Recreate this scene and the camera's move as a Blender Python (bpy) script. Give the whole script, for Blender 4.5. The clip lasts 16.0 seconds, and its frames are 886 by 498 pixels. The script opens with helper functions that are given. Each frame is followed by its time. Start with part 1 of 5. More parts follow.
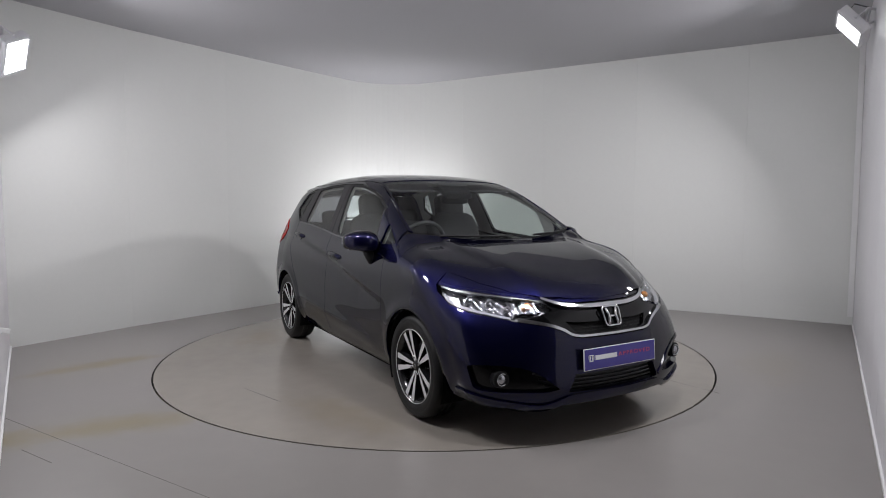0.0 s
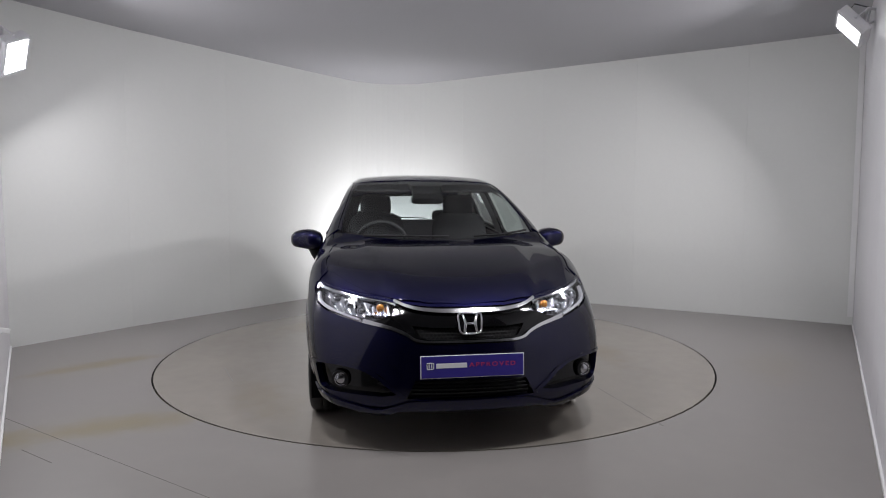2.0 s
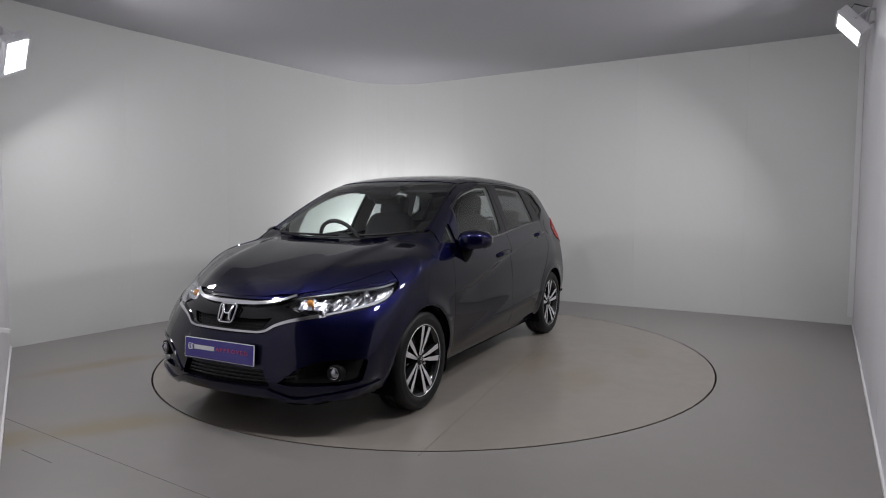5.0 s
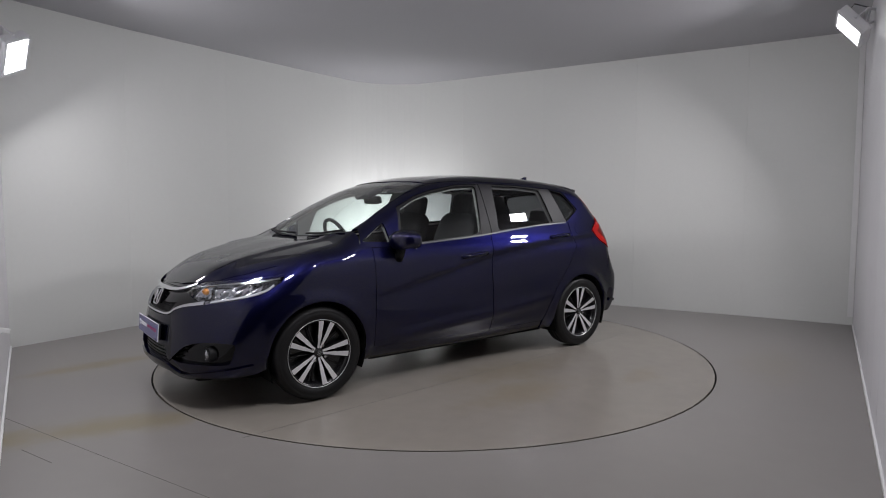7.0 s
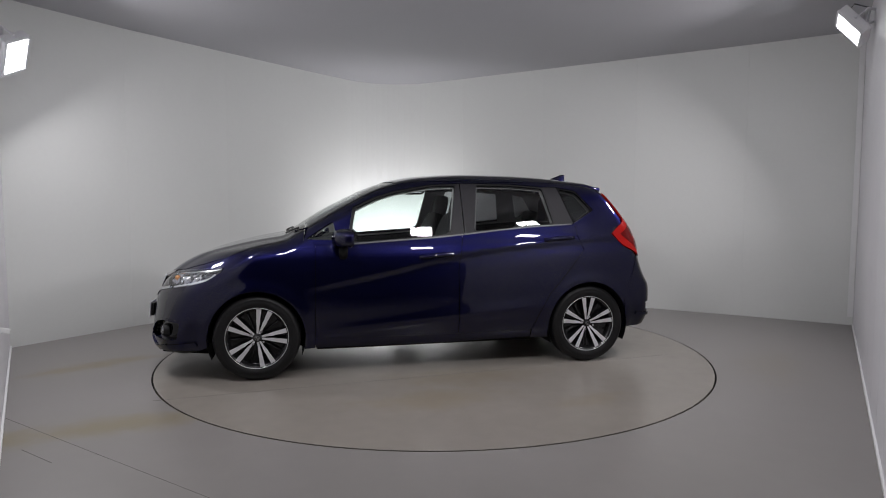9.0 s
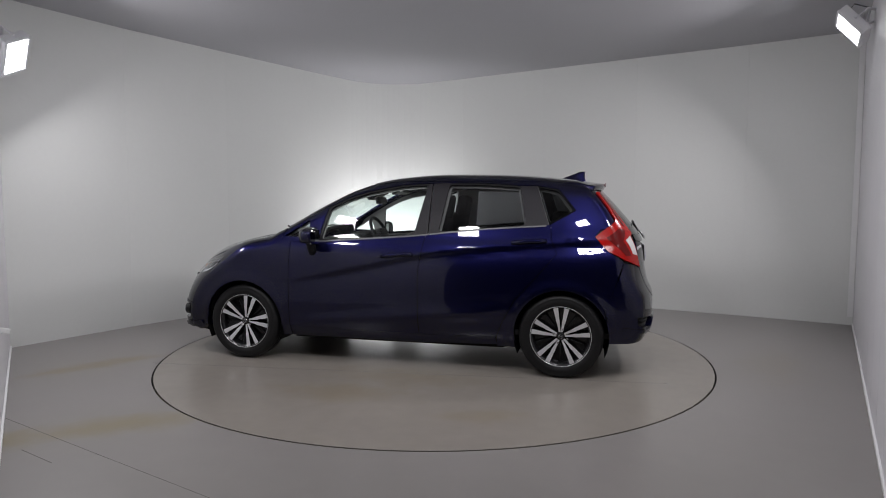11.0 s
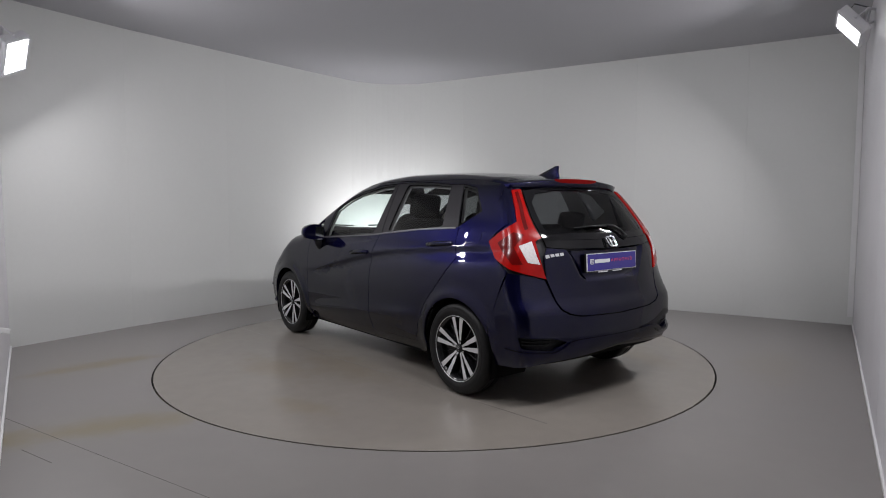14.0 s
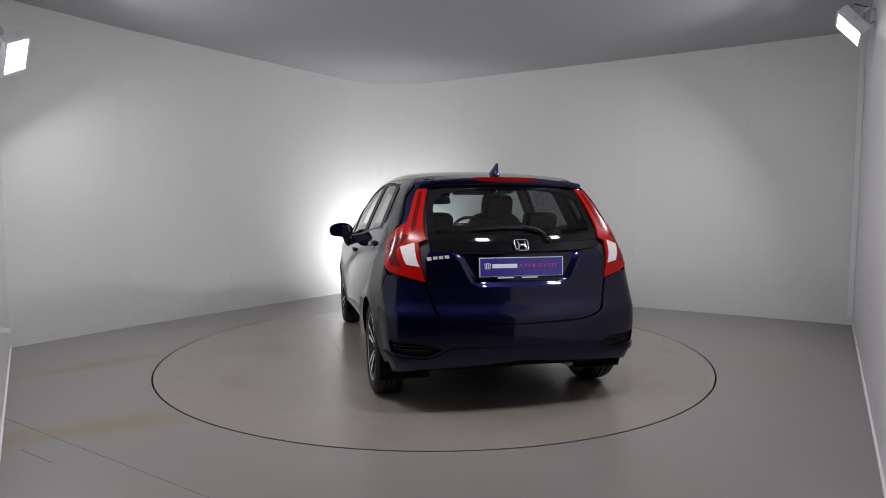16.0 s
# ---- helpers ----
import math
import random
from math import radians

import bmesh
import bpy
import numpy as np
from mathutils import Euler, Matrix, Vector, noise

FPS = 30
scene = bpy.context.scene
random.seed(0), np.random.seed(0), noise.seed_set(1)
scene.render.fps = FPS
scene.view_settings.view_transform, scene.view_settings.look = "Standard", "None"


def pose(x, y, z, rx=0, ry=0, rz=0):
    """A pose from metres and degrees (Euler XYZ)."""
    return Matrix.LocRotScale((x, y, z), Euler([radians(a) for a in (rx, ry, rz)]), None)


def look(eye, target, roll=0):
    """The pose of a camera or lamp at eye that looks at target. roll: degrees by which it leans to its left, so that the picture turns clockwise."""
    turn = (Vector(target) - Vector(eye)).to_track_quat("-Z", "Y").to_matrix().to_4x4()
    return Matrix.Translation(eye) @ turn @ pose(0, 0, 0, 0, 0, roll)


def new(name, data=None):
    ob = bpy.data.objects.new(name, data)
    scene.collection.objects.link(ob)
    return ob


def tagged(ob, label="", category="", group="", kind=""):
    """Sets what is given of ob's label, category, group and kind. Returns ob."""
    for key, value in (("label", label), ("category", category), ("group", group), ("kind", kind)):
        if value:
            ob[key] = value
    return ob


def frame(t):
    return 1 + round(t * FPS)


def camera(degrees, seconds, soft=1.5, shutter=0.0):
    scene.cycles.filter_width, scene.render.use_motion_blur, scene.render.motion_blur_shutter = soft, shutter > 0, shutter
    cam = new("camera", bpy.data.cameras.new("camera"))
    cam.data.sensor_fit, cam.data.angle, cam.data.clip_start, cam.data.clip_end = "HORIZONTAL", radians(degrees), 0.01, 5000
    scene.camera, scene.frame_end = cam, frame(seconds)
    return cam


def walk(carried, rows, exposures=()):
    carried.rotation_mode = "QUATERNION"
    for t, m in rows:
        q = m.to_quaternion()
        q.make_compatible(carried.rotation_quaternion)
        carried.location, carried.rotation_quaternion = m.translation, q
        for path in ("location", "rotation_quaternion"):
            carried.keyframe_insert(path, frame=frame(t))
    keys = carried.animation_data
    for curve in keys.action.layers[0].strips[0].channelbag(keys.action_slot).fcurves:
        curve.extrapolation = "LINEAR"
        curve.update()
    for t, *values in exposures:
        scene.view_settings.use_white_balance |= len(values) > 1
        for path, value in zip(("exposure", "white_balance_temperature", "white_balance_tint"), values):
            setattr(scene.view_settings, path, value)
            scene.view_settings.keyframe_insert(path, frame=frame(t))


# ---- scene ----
from mathutils.geometry import delaunay_2d_cdt

# ================= camera =================
EYE = Vector((0.0, -5.242, 1.243))
YAW, PITCH = radians(0.706), radians(-4.079)
AIM = EYE + Vector((math.sin(YAW) * math.cos(PITCH), math.cos(YAW) * math.cos(PITCH), math.sin(PITCH)))
cam = camera(71.85, 16.0, soft=1.0)
walk(cam, [(0.0, look(EYE, AIM)), (16.0, look(EYE, AIM))], exposures=[(0.0, 0.32), (2.5, 0.29), (4.0, 0.08), (6.5, 0.0), (16.0, 0.0)])

# turntable angle of the car's nose, degrees from +x, by seconds
ANGLES = [(0, -60.49), (0.5, -64.05), (1, -69.25), (1.5, -75.38), (2, -81.71), (2.5, -87.77), (3, -93.98), (3.5, -100.05), (4, -106.25), (4.5, -112.19), (5, -118.14), (5.5, -124.19), (6, -130.33), (6.5, -136.53), (7, -142.96), (7.5, -149.16), (8, -155.46), (8.5, -161.68), (9, -168.05), (9.5, -174.65), (10, -181.26), (10.5, -187.8), (11, -194.4), (11.5, -201.0), (12, -207.2), (12.5, -213.47), (13, -219.87), (13.5, -225.87), (14, -232.08), (14.5, -238.2), (15, -244.6), (15.5, -250.9), (16, -257.33)]


# ================= world and lights =================
world = bpy.data.worlds.new("world")
world.use_nodes = True
world.node_tree.nodes["Background"].inputs[0].default_value = (0.5, 0.52, 0.55, 1)
world.node_tree.nodes["Background"].inputs[1].default_value = 0.05
scene.world = world


def area_lamp(name, eye, target, sx, sy, watts, colour=(1, 1, 1), spread=180):
    """A rectangular lamp that shines from eye towards target."""
    data = bpy.data.lights.new(name, "AREA")
    data.shape, data.size, data.size_y = "RECTANGLE", sx, sy
    data.energy, data.color, data.spread = watts, colour, radians(spread)
    ob = new(name, data)
    ob.matrix_world = look(eye, target)
    return ob


# ================= materials =================
def material(name, colour, rough=0.5, metal=0.0, vary=0.0, scale=3.0, fine=60.0, bump=0.0, coat=0.0, spec=0.5,
             rough_vary=0.0, stain=None, stain_amount=0.0, per_piece=0.0):
    """Principled surface with a coarse and a fine noise on colour, gloss and relief, in object space."""
    m = bpy.data.materials.new(name)
    m.use_nodes = True
    nt = m.node_tree
    b = nt.nodes["Principled BSDF"]
    b.inputs["Base Color"].default_value = (*colour, 1)
    b.inputs["Roughness"].default_value = rough
    b.inputs["Metallic"].default_value = metal
    b.inputs["Coat Weight"].default_value = coat
    b.inputs["Coat Roughness"].default_value = 0.03
    b.inputs["Specular IOR Level"].default_value = spec
    if not (vary or bump or rough_vary or stain or per_piece):
        return m
    tc = nt.nodes.new("ShaderNodeTexCoord")

    def noise_node(sc, detail):
        n = nt.nodes.new("ShaderNodeTexNoise")
        n.inputs["Scale"].default_value, n.inputs["Detail"].default_value = sc, detail
        nt.links.new(tc.outputs["Object"], n.inputs["Vector"])
        return n.outputs["Fac"]

    def maths(op, a, b2):
        n = nt.nodes.new("ShaderNodeMath")
        n.operation = op
        for k, v in enumerate((a, b2)):
            if isinstance(v, (int, float)):
                n.inputs[k].default_value = v
            else:
                nt.links.new(v, n.inputs[k])
        return n.outputs[0]

    big, small = noise_node(scale, 5), noise_node(fine, 3)
    mixed = maths("ADD", maths("MULTIPLY", big, 0.6), maths("MULTIPLY", small, 0.4))
    if vary or stain or per_piece:
        gain = maths("ADD", maths("MULTIPLY", maths("SUBTRACT", mixed, 0.5), vary * 2), 1.0)
        if per_piece:
            info = nt.nodes.new("ShaderNodeObjectInfo")
            gain = maths("ADD", gain, maths("MULTIPLY", maths("SUBTRACT", info.outputs["Random"], 0.5), per_piece))
        mul = nt.nodes.new("ShaderNodeVectorMath")
        mul.operation = "SCALE"
        mul.inputs[0].default_value = colour
        nt.links.new(gain, mul.inputs["Scale"])
        out = mul.outputs[0]
        if stain:
            ramp = nt.nodes.new("ShaderNodeMapRange")
            ramp.inputs["From Min"].default_value, ramp.inputs["From Max"].default_value = 0.48, 0.75
            ramp.inputs["To Max"].default_value = stain_amount
            nt.links.new(noise_node(scale * 0.45, 1), ramp.inputs["Value"])
            mix = nt.nodes.new("ShaderNodeMix")
            mix.data_type = "RGBA"
            nt.links.new(ramp.outputs[0], mix.inputs[0])
            nt.links.new(out, mix.inputs[6])
            mix.inputs[7].default_value = (*stain, 1)
            out = mix.outputs[2]
        nt.links.new(out, b.inputs["Base Color"])
    if rough_vary:
        nt.links.new(maths("ADD", rough, maths("MULTIPLY", maths("SUBTRACT", mixed, 0.5), rough_vary * 2)), b.inputs["Roughness"])
    if bump:
        bn = nt.nodes.new("ShaderNodeBump")
        bn.inputs["Strength"].default_value, bn.inputs["Distance"].default_value = 0.5, bump
        nt.links.new(mixed, bn.inputs["Height"])
        nt.links.new(bn.outputs[0], b.inputs["Normal"])
    return m


def glowing(name, colour, strength):
    m = bpy.data.materials.new(name)
    m.use_nodes = True
    b = m.node_tree.nodes["Principled BSDF"]
    b.inputs["Base Color"].default_value = (*colour, 1)
    b.inputs["Emission Color"].default_value = (*colour, 1)
    b.inputs["Emission Strength"].default_value = strength
    return m


def glass(name, tint, rough=0.0, gloss=1.0):
    """Thin pane: clear by its tint, with a mirror gloss that grows at grazing angles."""
    m = bpy.data.materials.new(name)
    m.use_nodes = True
    nt = m.node_tree
    nt.nodes.remove(nt.nodes["Principled BSDF"])
    clear = nt.nodes.new("ShaderNodeBsdfTransparent")
    clear.inputs[0].default_value = (*tint, 1)
    shine = nt.nodes.new("ShaderNodeBsdfGlossy")
    shine.inputs["Roughness"].default_value = rough
    lw = nt.nodes.new("ShaderNodeLayerWeight")
    lw.inputs[0].default_value = 0.5
    power, scale, mix = nt.nodes.new("ShaderNodeMath"), nt.nodes.new("ShaderNodeMath"), nt.nodes.new("ShaderNodeMixShader")
    power.operation, scale.operation = "POWER", "MULTIPLY_ADD"
    power.inputs[1].default_value = 5.0
    scale.inputs[1].default_value, scale.inputs[2].default_value = 0.93 * gloss, 0.06 * gloss
    nt.links.new(lw.outputs["Facing"], power.inputs[0])
    nt.links.new(power.outputs[0], scale.inputs[0])
    nt.links.new(scale.outputs[0], mix.inputs[0])
    nt.links.new(clear.outputs[0], mix.inputs[1])
    nt.links.new(shine.outputs[0], mix.inputs[2])
    nt.links.new(mix.outputs[0], nt.nodes["Material Output"].inputs[0])
    return m


WALL = material("wall_board", (0.695, 0.705, 0.685), 0.55, vary=0.04, scale=0.9, fine=25, bump=0.0006, rough_vary=0.08, per_piece=0.03)
CLAD = material("white_cladding", (0.78, 0.77, 0.80), 0.5, vary=0.03, scale=1.5, fine=30, bump=0.0004, per_piece=0.03)
CEIL = material("ceiling_fabric", (0.50, 0.50, 0.525), 0.9, spec=0.2, vary=0.05, scale=0.8, fine=40, bump=0.001, rough_vary=0.1)
WHITE = material("white_paint", (0.8, 0.8, 0.8), 0.4, vary=0.03, bump=0.0003)
FLOOR = material("painted_concrete", (0.228, 0.214, 0.205), 0.30, vary=0.16, scale=0.9, fine=7.0, spec=0.4, rough_vary=0.06)
DISC = material("turntable_paint", (0.242, 0.221, 0.195), 0.25, vary=0.16, scale=1.1, fine=8.0, spec=0.4, rough_vary=0.06)


def add_stains(m, spots, colour):
    """Long soft brownish stains on a floor: (x, y, degrees, half length, half width, strength)."""
    nt = m.node_tree
    b = nt.nodes["Principled BSDF"]
    tc = nt.nodes.new("ShaderNodeTexCoord")
    rag = nt.nodes.new("ShaderNodeTexNoise")
    rag.inputs["Scale"].default_value, rag.inputs["Detail"].default_value = 5.0, 4
    nt.links.new(tc.outputs["Object"], rag.inputs["Vector"])
    out = b.inputs["Base Color"].links[0].from_socket
    for x, y, deg, lx, ly, strength in spots:
        mp = nt.nodes.new("ShaderNodeMapping")
        mp.vector_type = "TEXTURE"
        mp.inputs["Location"].default_value = (x, y, 0)
        mp.inputs["Rotation"].default_value = (0, 0, radians(deg))
        mp.inputs["Scale"].default_value = (lx, ly, 1)
        nt.links.new(tc.outputs["Object"], mp.inputs["Vector"])
        ln = nt.nodes.new("ShaderNodeVectorMath")
        ln.operation = "LENGTH"
        nt.links.new(mp.outputs[0], ln.inputs[0])
        add = nt.nodes.new("ShaderNodeMath")
        nt.links.new(ln.outputs["Value"], add.inputs[0])
        nt.links.new(rag.outputs["Fac"], add.inputs[1])
        rg = nt.nodes.new("ShaderNodeMapRange")
        rg.interpolation_type = "SMOOTHSTEP"
        for k, v in zip(("From Min", "From Max", "To Min", "To Max"), (1.45, 0.55, 0.0, strength)):
            rg.inputs[k].default_value = v
        nt.links.new(add.outputs[0], rg.inputs["Value"])
        mix = nt.nodes.new("ShaderNodeMix")
        mix.data_type = "RGBA"
        nt.links.new(rg.outputs[0], mix.inputs[0])
        nt.links.new(out, mix.inputs[6])
        mix.inputs[7].default_value = (*colour, 1)
        out = mix.outputs[2]
    nt.links.new(out, b.inputs["Base Color"])


add_stains(FLOOR, [(-2.66, -0.52, 43, 0.80, 0.20, 0.8), (-1.85, -1.85, 21, 0.85, 0.24, 0.8), (-2.35, -2.1, 20, 0.5, 0.25, 0.5), (2.6, -0.6, 60, 0.9, 0.4, 0.2)], (0.205, 0.170, 0.092))
add_stains(DISC, [(0.3, 1.35, 5, 0.7, 0.3, 0.5), (-0.7, 1.6, 12, 0.4, 0.2, 0.4), (1.2, -1.3, 20, 0.7, 0.3, 0.4), (-1.2, -1.2, -20, 0.7, 0.3, 0.45), (0.0, 0.9, 0, 0.9, 0.35, 0.4)], (0.215, 0.178, 0.120))
CRACK = material("floor_crack", (0.125, 0.115, 0.108), 0.6, vary=0.3, scale=20)
DARK = material("dark_gap", (0.015, 0.015, 0.015), 0.7, vary=0.2, scale=8)
HOUSING = material("lamp_housing", (0.72, 0.72, 0.74), 0.35, vary=0.03, scale=9, bump=0.0002)
LED = glowing("led_glass", (0.95, 0.97, 1.0), 14.0)
# dark grey of the added unseen end, to darken what the car reflects
UNSEEN_DARK = material("unseen_end_dark", (0.17, 0.17, 0.175), 0.9, vary=0.2, scale=3, fine=60, bump=0.001)
CABLE_W = material("white_cable", (0.75, 0.75, 0.78), 0.5, vary=0.05)
CABLE_B = material("black_cable", (0.02, 0.02, 0.02), 0.5, vary=0.1)


# ================= mesh helpers =================
def link_mesh(name, bm, mat, smooth=False):
    me = bpy.data.meshes.new(name)
    bm.to_mesh(me)
    bm.free()
    me.materials.append(mat)
    if smooth:
        for poly in me.polygons:
            poly.use_smooth = True
    return new(name, me)


def part(name, bm, mat, parent, label="", smooth=False):
    ob = link_mesh(name, bm, mat, smooth)
    ob.parent = parent
    if label:
        tagged(ob, label)
    return ob


def box(bm, m, sx, sy, sz, bevel=0.0):
    """A box of full sizes at the pose m, its edges rounded by bevel."""
    made = bmesh.ops.create_cube(bm, size=1.0, matrix=m @ Matrix.Diagonal((sx, sy, sz, 1)))
    if bevel:
        edges = list({e for v in made["verts"] for e in v.link_edges})
        bmesh.ops.bevel(bm, geom=edges, offset=bevel, segments=2, affect="EDGES", profile=0.6)
    return bm


def tube(bm, points, radius, sides=8, closed=False):
    """A round bar along the points."""
    pts = [Vector(q) for q in points]
    rings = []
    for i, q in enumerate(pts):
        if closed:
            d = pts[(i + 1) % len(pts)] - pts[i - 1]
        else:
            d = pts[min(i + 1, len(pts) - 1)] - pts[max(i - 1, 0)]
        turn = d.to_track_quat("Z", "Y").to_matrix()
        rings.append([bm.verts.new(q + turn @ Vector((radius * math.cos(2 * math.pi * k / sides), radius * math.sin(2 * math.pi * k / sides), 0))) for k in range(sides)])
    for i in range(len(rings) if closed else len(rings) - 1):
        a, b = rings[i], rings[(i + 1) % len(rings)]
        for k in range(sides):
            bm.faces.new((a[k], a[(k + 1) % sides], b[(k + 1) % sides], b[k]))
    if not closed:
        bm.faces.new(rings[0][::-1]), bm.faces.new(rings[-1])
    bmesh.ops.recalc_face_normals(bm, faces=bm.faces)
    return bm


def prism(bm, outline, z0, z1, m=Matrix()):
    """A closed upright prism over a plan outline."""
    low = [bm.verts.new(m @ Vector((x, y, z0))) for x, y in outline]
    top = [bm.verts.new(m @ Vector((x, y, z1))) for x, y in outline]
    n = len(low)
    for i in range(n):
        bm.faces.new((low[i], low[(i + 1) % n], top[(i + 1) % n], top[i]))
    bm.faces.new(low[::-1]), bm.faces.new(top)
    bmesh.ops.recalc_face_normals(bm, faces=bm.faces)
    return bm


# ================= the booth =================
CEILING_Z = 3.0
A, B = (-3.715, 0.07), (4.335, 0.985)


def arc_corner(p, q, centre, n):
    a0, a1 = math.atan2(p[1] - centre[1], p[0] - centre[0]), math.atan2(q[1] - centre[1], q[0] - centre[0])
    rad = math.hypot(p[0] - centre[0], p[1] - centre[1])
    return [(centre[0] + rad * math.cos(a0 + (a1 - a0) * i / n), centre[1] + rad * math.sin(a0 + (a1 - a0) * i / n)) for i in range(n + 1)]


TL, TR = (-1.246, 3.479), (-0.080, 3.693)
# centre of the rounded corner: normals of the two walls from the tangent points
NL = Vector((0.786, -0.619))
CC = (TL[0] + 0.9 * NL[0], TL[1] + 0.9 * NL[1])
CORNER = arc_corner(TL, TR, CC, 16)
WEST = [A, (-3.11, 1.02), (-2.42, 1.96), (-1.66, 2.96), TL]
EAST = [TR, (0.38, 3.42), (1.40, 2.80), (2.42, 2.18), (3.45, 1.56), B]
SW_END, SE_END = (-1.416, -3.40), (1.497, -3.40)
# made-up deep end of the booth behind the camera, out of view
UNSEEN_END = [SE_END, (1.497, -6.2), (-1.416, -6.2), SW_END]


def offset_line(pts, d):
    """The polyline moved to its outer side (the left of its way) by d."""
    out = []
    for i in range(len(pts)):
        a, b = Vector(pts[max(i - 1, 0)]), Vector(pts[min(i + 1, len(pts) - 1)])
        t = (b - a).normalized()
        out.append((pts[i][0] - t.y * d, pts[i][1] + t.x * d))
    return out


def wall_slab(name, line, inner, outer, z0=0.0, z1=CEILING_Z + 0.12, mat=WALL):
    bm = bmesh.new()
    prism(bm, offset_line(line, inner) + offset_line(line, outer)[::-1], z0, z1)
    return tagged(link_mesh(name, bm, mat), kind="structure")


def wall_panels(wall, name, cuts, mat, gap=0.0006, thick=0.012, z0=0.0, z1=CEILING_Z):
    for a, b in zip(cuts[:-1], cuts[1:]):
        u = (Vector(b) - Vector(a)).normalized()
        p, q = Vector(a) + u * gap / 2, Vector(b) - u * gap / 2
        bm = bmesh.new()
        prism(bm, [p, q, (q.x - u.y * thick, q.y + u.x * thick), (p.x - u.y * thick, p.y + u.x * thick)], z0, z1)
        part(name, bm, mat, wall)


def split(a, b, step):
    n = max(1, round((Vector(b) - Vector(a)).length / step))
    return [(a[0] + (b[0] - a[0]) * i / n, a[1] + (b[1] - a[1]) * i / n) for i in range(n + 1)]


wall_nw = wall_slab("wall_north_west", WEST, 0.012, 0.12)
wall_ne = wall_slab("wall_north_east", EAST, 0.012, 0.12)
wall_slab("wall_north_corner", CORNER, 0.0, 0.12)
wall_se = wall_slab("wall_south_east", [B, SE_END], 0.012, 0.12, mat=CLAD)
wall_sw = wall_slab("wall_south_west", [SW_END, A], 0.012, 0.12, mat=CLAD)
# unseen end, added dark so that the paint mirrors less bright wall
wall_slab("wall_alcove", UNSEEN_END, 0.0, 0.12, mat=UNSEEN_DARK)
wall_panels(wall_nw, "wall_panel", WEST, WALL)
wall_panels(wall_ne, "wall_panel", EAST, WALL)
wall_panels(wall_se, "cladding_strip", split(B, SE_END, 0.5), CLAD, gap=0.005)
wall_panels(wall_sw, "cladding_strip", split(SW_END, A, 0.5), CLAD, gap=0.005)

R_TABLE = 2.233
OUTLINE = WEST[:-1] + CORNER + EAST[1:] + UNSEEN_END
# floor with a round hole for the turntable
bm = bmesh.new()
ring = [(R_TABLE * math.cos(2 * math.pi * i / 128), R_TABLE * math.sin(2 * math.pi * i / 128)) for i in range(128)]
outer = [Vector(q) for q in OUTLINE]
n0 = len(outer)
edges = [(i, (i + 1) % n0) for i in range(n0)] + [(n0 + i, n0 + (i + 1) % 128) for i in range(128)]
vs, es, fs, _, _, _ = delaunay_2d_cdt(outer + [Vector(q) for q in ring], edges, [], 0, 1e-5)
verts = [bm.verts.new((v.x, v.y, 0.0)) for v in vs]
for f in fs:
    c = sum((vs[i] for i in f), Vector((0, 0))) / len(f)
    if c.length > R_TABLE * 0.9995 or any(vs[i].length > R_TABLE * 1.001 for i in f):
        bm.faces.new([verts[i] for i in f])
bmesh.ops.recalc_face_normals(bm, faces=bm.faces)
for f in bm.faces:
    if f.normal.z < 0:
        f.normal_flip()
floor = tagged(link_mesh("floor", bm, FLOOR), "grey painted concrete floor with brownish stains round a turntable", "floor", kind="structure")
bm = bmesh.new()
prism(bm, [(x * 1.03, y * 1.03) for x, y in ring], -0.16, -0.06)
tagged(link_mesh("turntable_pit", bm, DARK), kind="structure")
bm = bmesh.new()
prism(bm, offset_line(OUTLINE, 0.2), -0.3, -0.161)
tagged(link_mesh("floor_slab", bm, DARK), kind="structure")

bm = bmesh.new()
prism(bm, offset_line(OUTLINE, 0.05), CEILING_Z + 0.001, CEILING_Z + 0.1)
tagged(link_mesh("ceiling", bm, CEIL), "plain grey stretched ceiling of the booth", "ceiling", kind="structure")

# corner trims and skirting
bm = bmesh.new()
box(bm, pose(B[0] - 0.036, B[1] - 0.004, 1.54, 0, 0, -31), 0.05, 0.012, 2.9, 0.003)
tagged(link_mesh("trim_corner", bm, WHITE), "white plastic corner trim", "trim", kind="structure")
for a, b, nm in ((A, SW_END, "baseboard_west"), (B, SE_END, "baseboard_east")):
    u = (Vector(b) - Vector(a)).normalized()
    side = Vector((u.y, -u.x)) if nm == "baseboard_east" else Vector((-u.y, u.x))
    mid = (Vector(a) + Vector(b)) / 2 + side * 0.006
    bm = bmesh.new()
    box(bm, pose(mid.x, mid.y, 0.012, 0, 0, math.degrees(math.atan2(u.y, u.x))), (Vector(b) - Vector(a)).length - 0.05, 0.012, 0.024, 0.003)
    tagged(link_mesh(nm, bm, WHITE), kind="structure")


for a, b, wd in (((-2.55, -1.69), (-0.96, -2.71), 0.0022), ((-2.11, -2.18), (-1.86, -2.34), 0.004)):
    u, mid = Vector(b) - Vector(a), (Vector(a) + Vector(b)) / 2
    bm = bmesh.new()
    box(bm, pose(mid.x, mid.y, 0.0004, 0, 0, math.degrees(math.atan2(u.y, u.x))), u.length, wd, 0.001)
    part("floor_crack", bm, CRACK, floor)
bm = bmesh.new()
box(bm, pose(-2.765, -1.365, 0.452, 0, 20, 57), 0.10, 0.03, 0.035, 0.008)
box(bm, pose(-2.79, -1.38, 0.455, 0, 0, 57), 0.05, 0.05, 0.07, 0.008)
tagged(link_mesh("wall_hook", bm, WHITE), "small white hook fixed to the side wall", "hook")


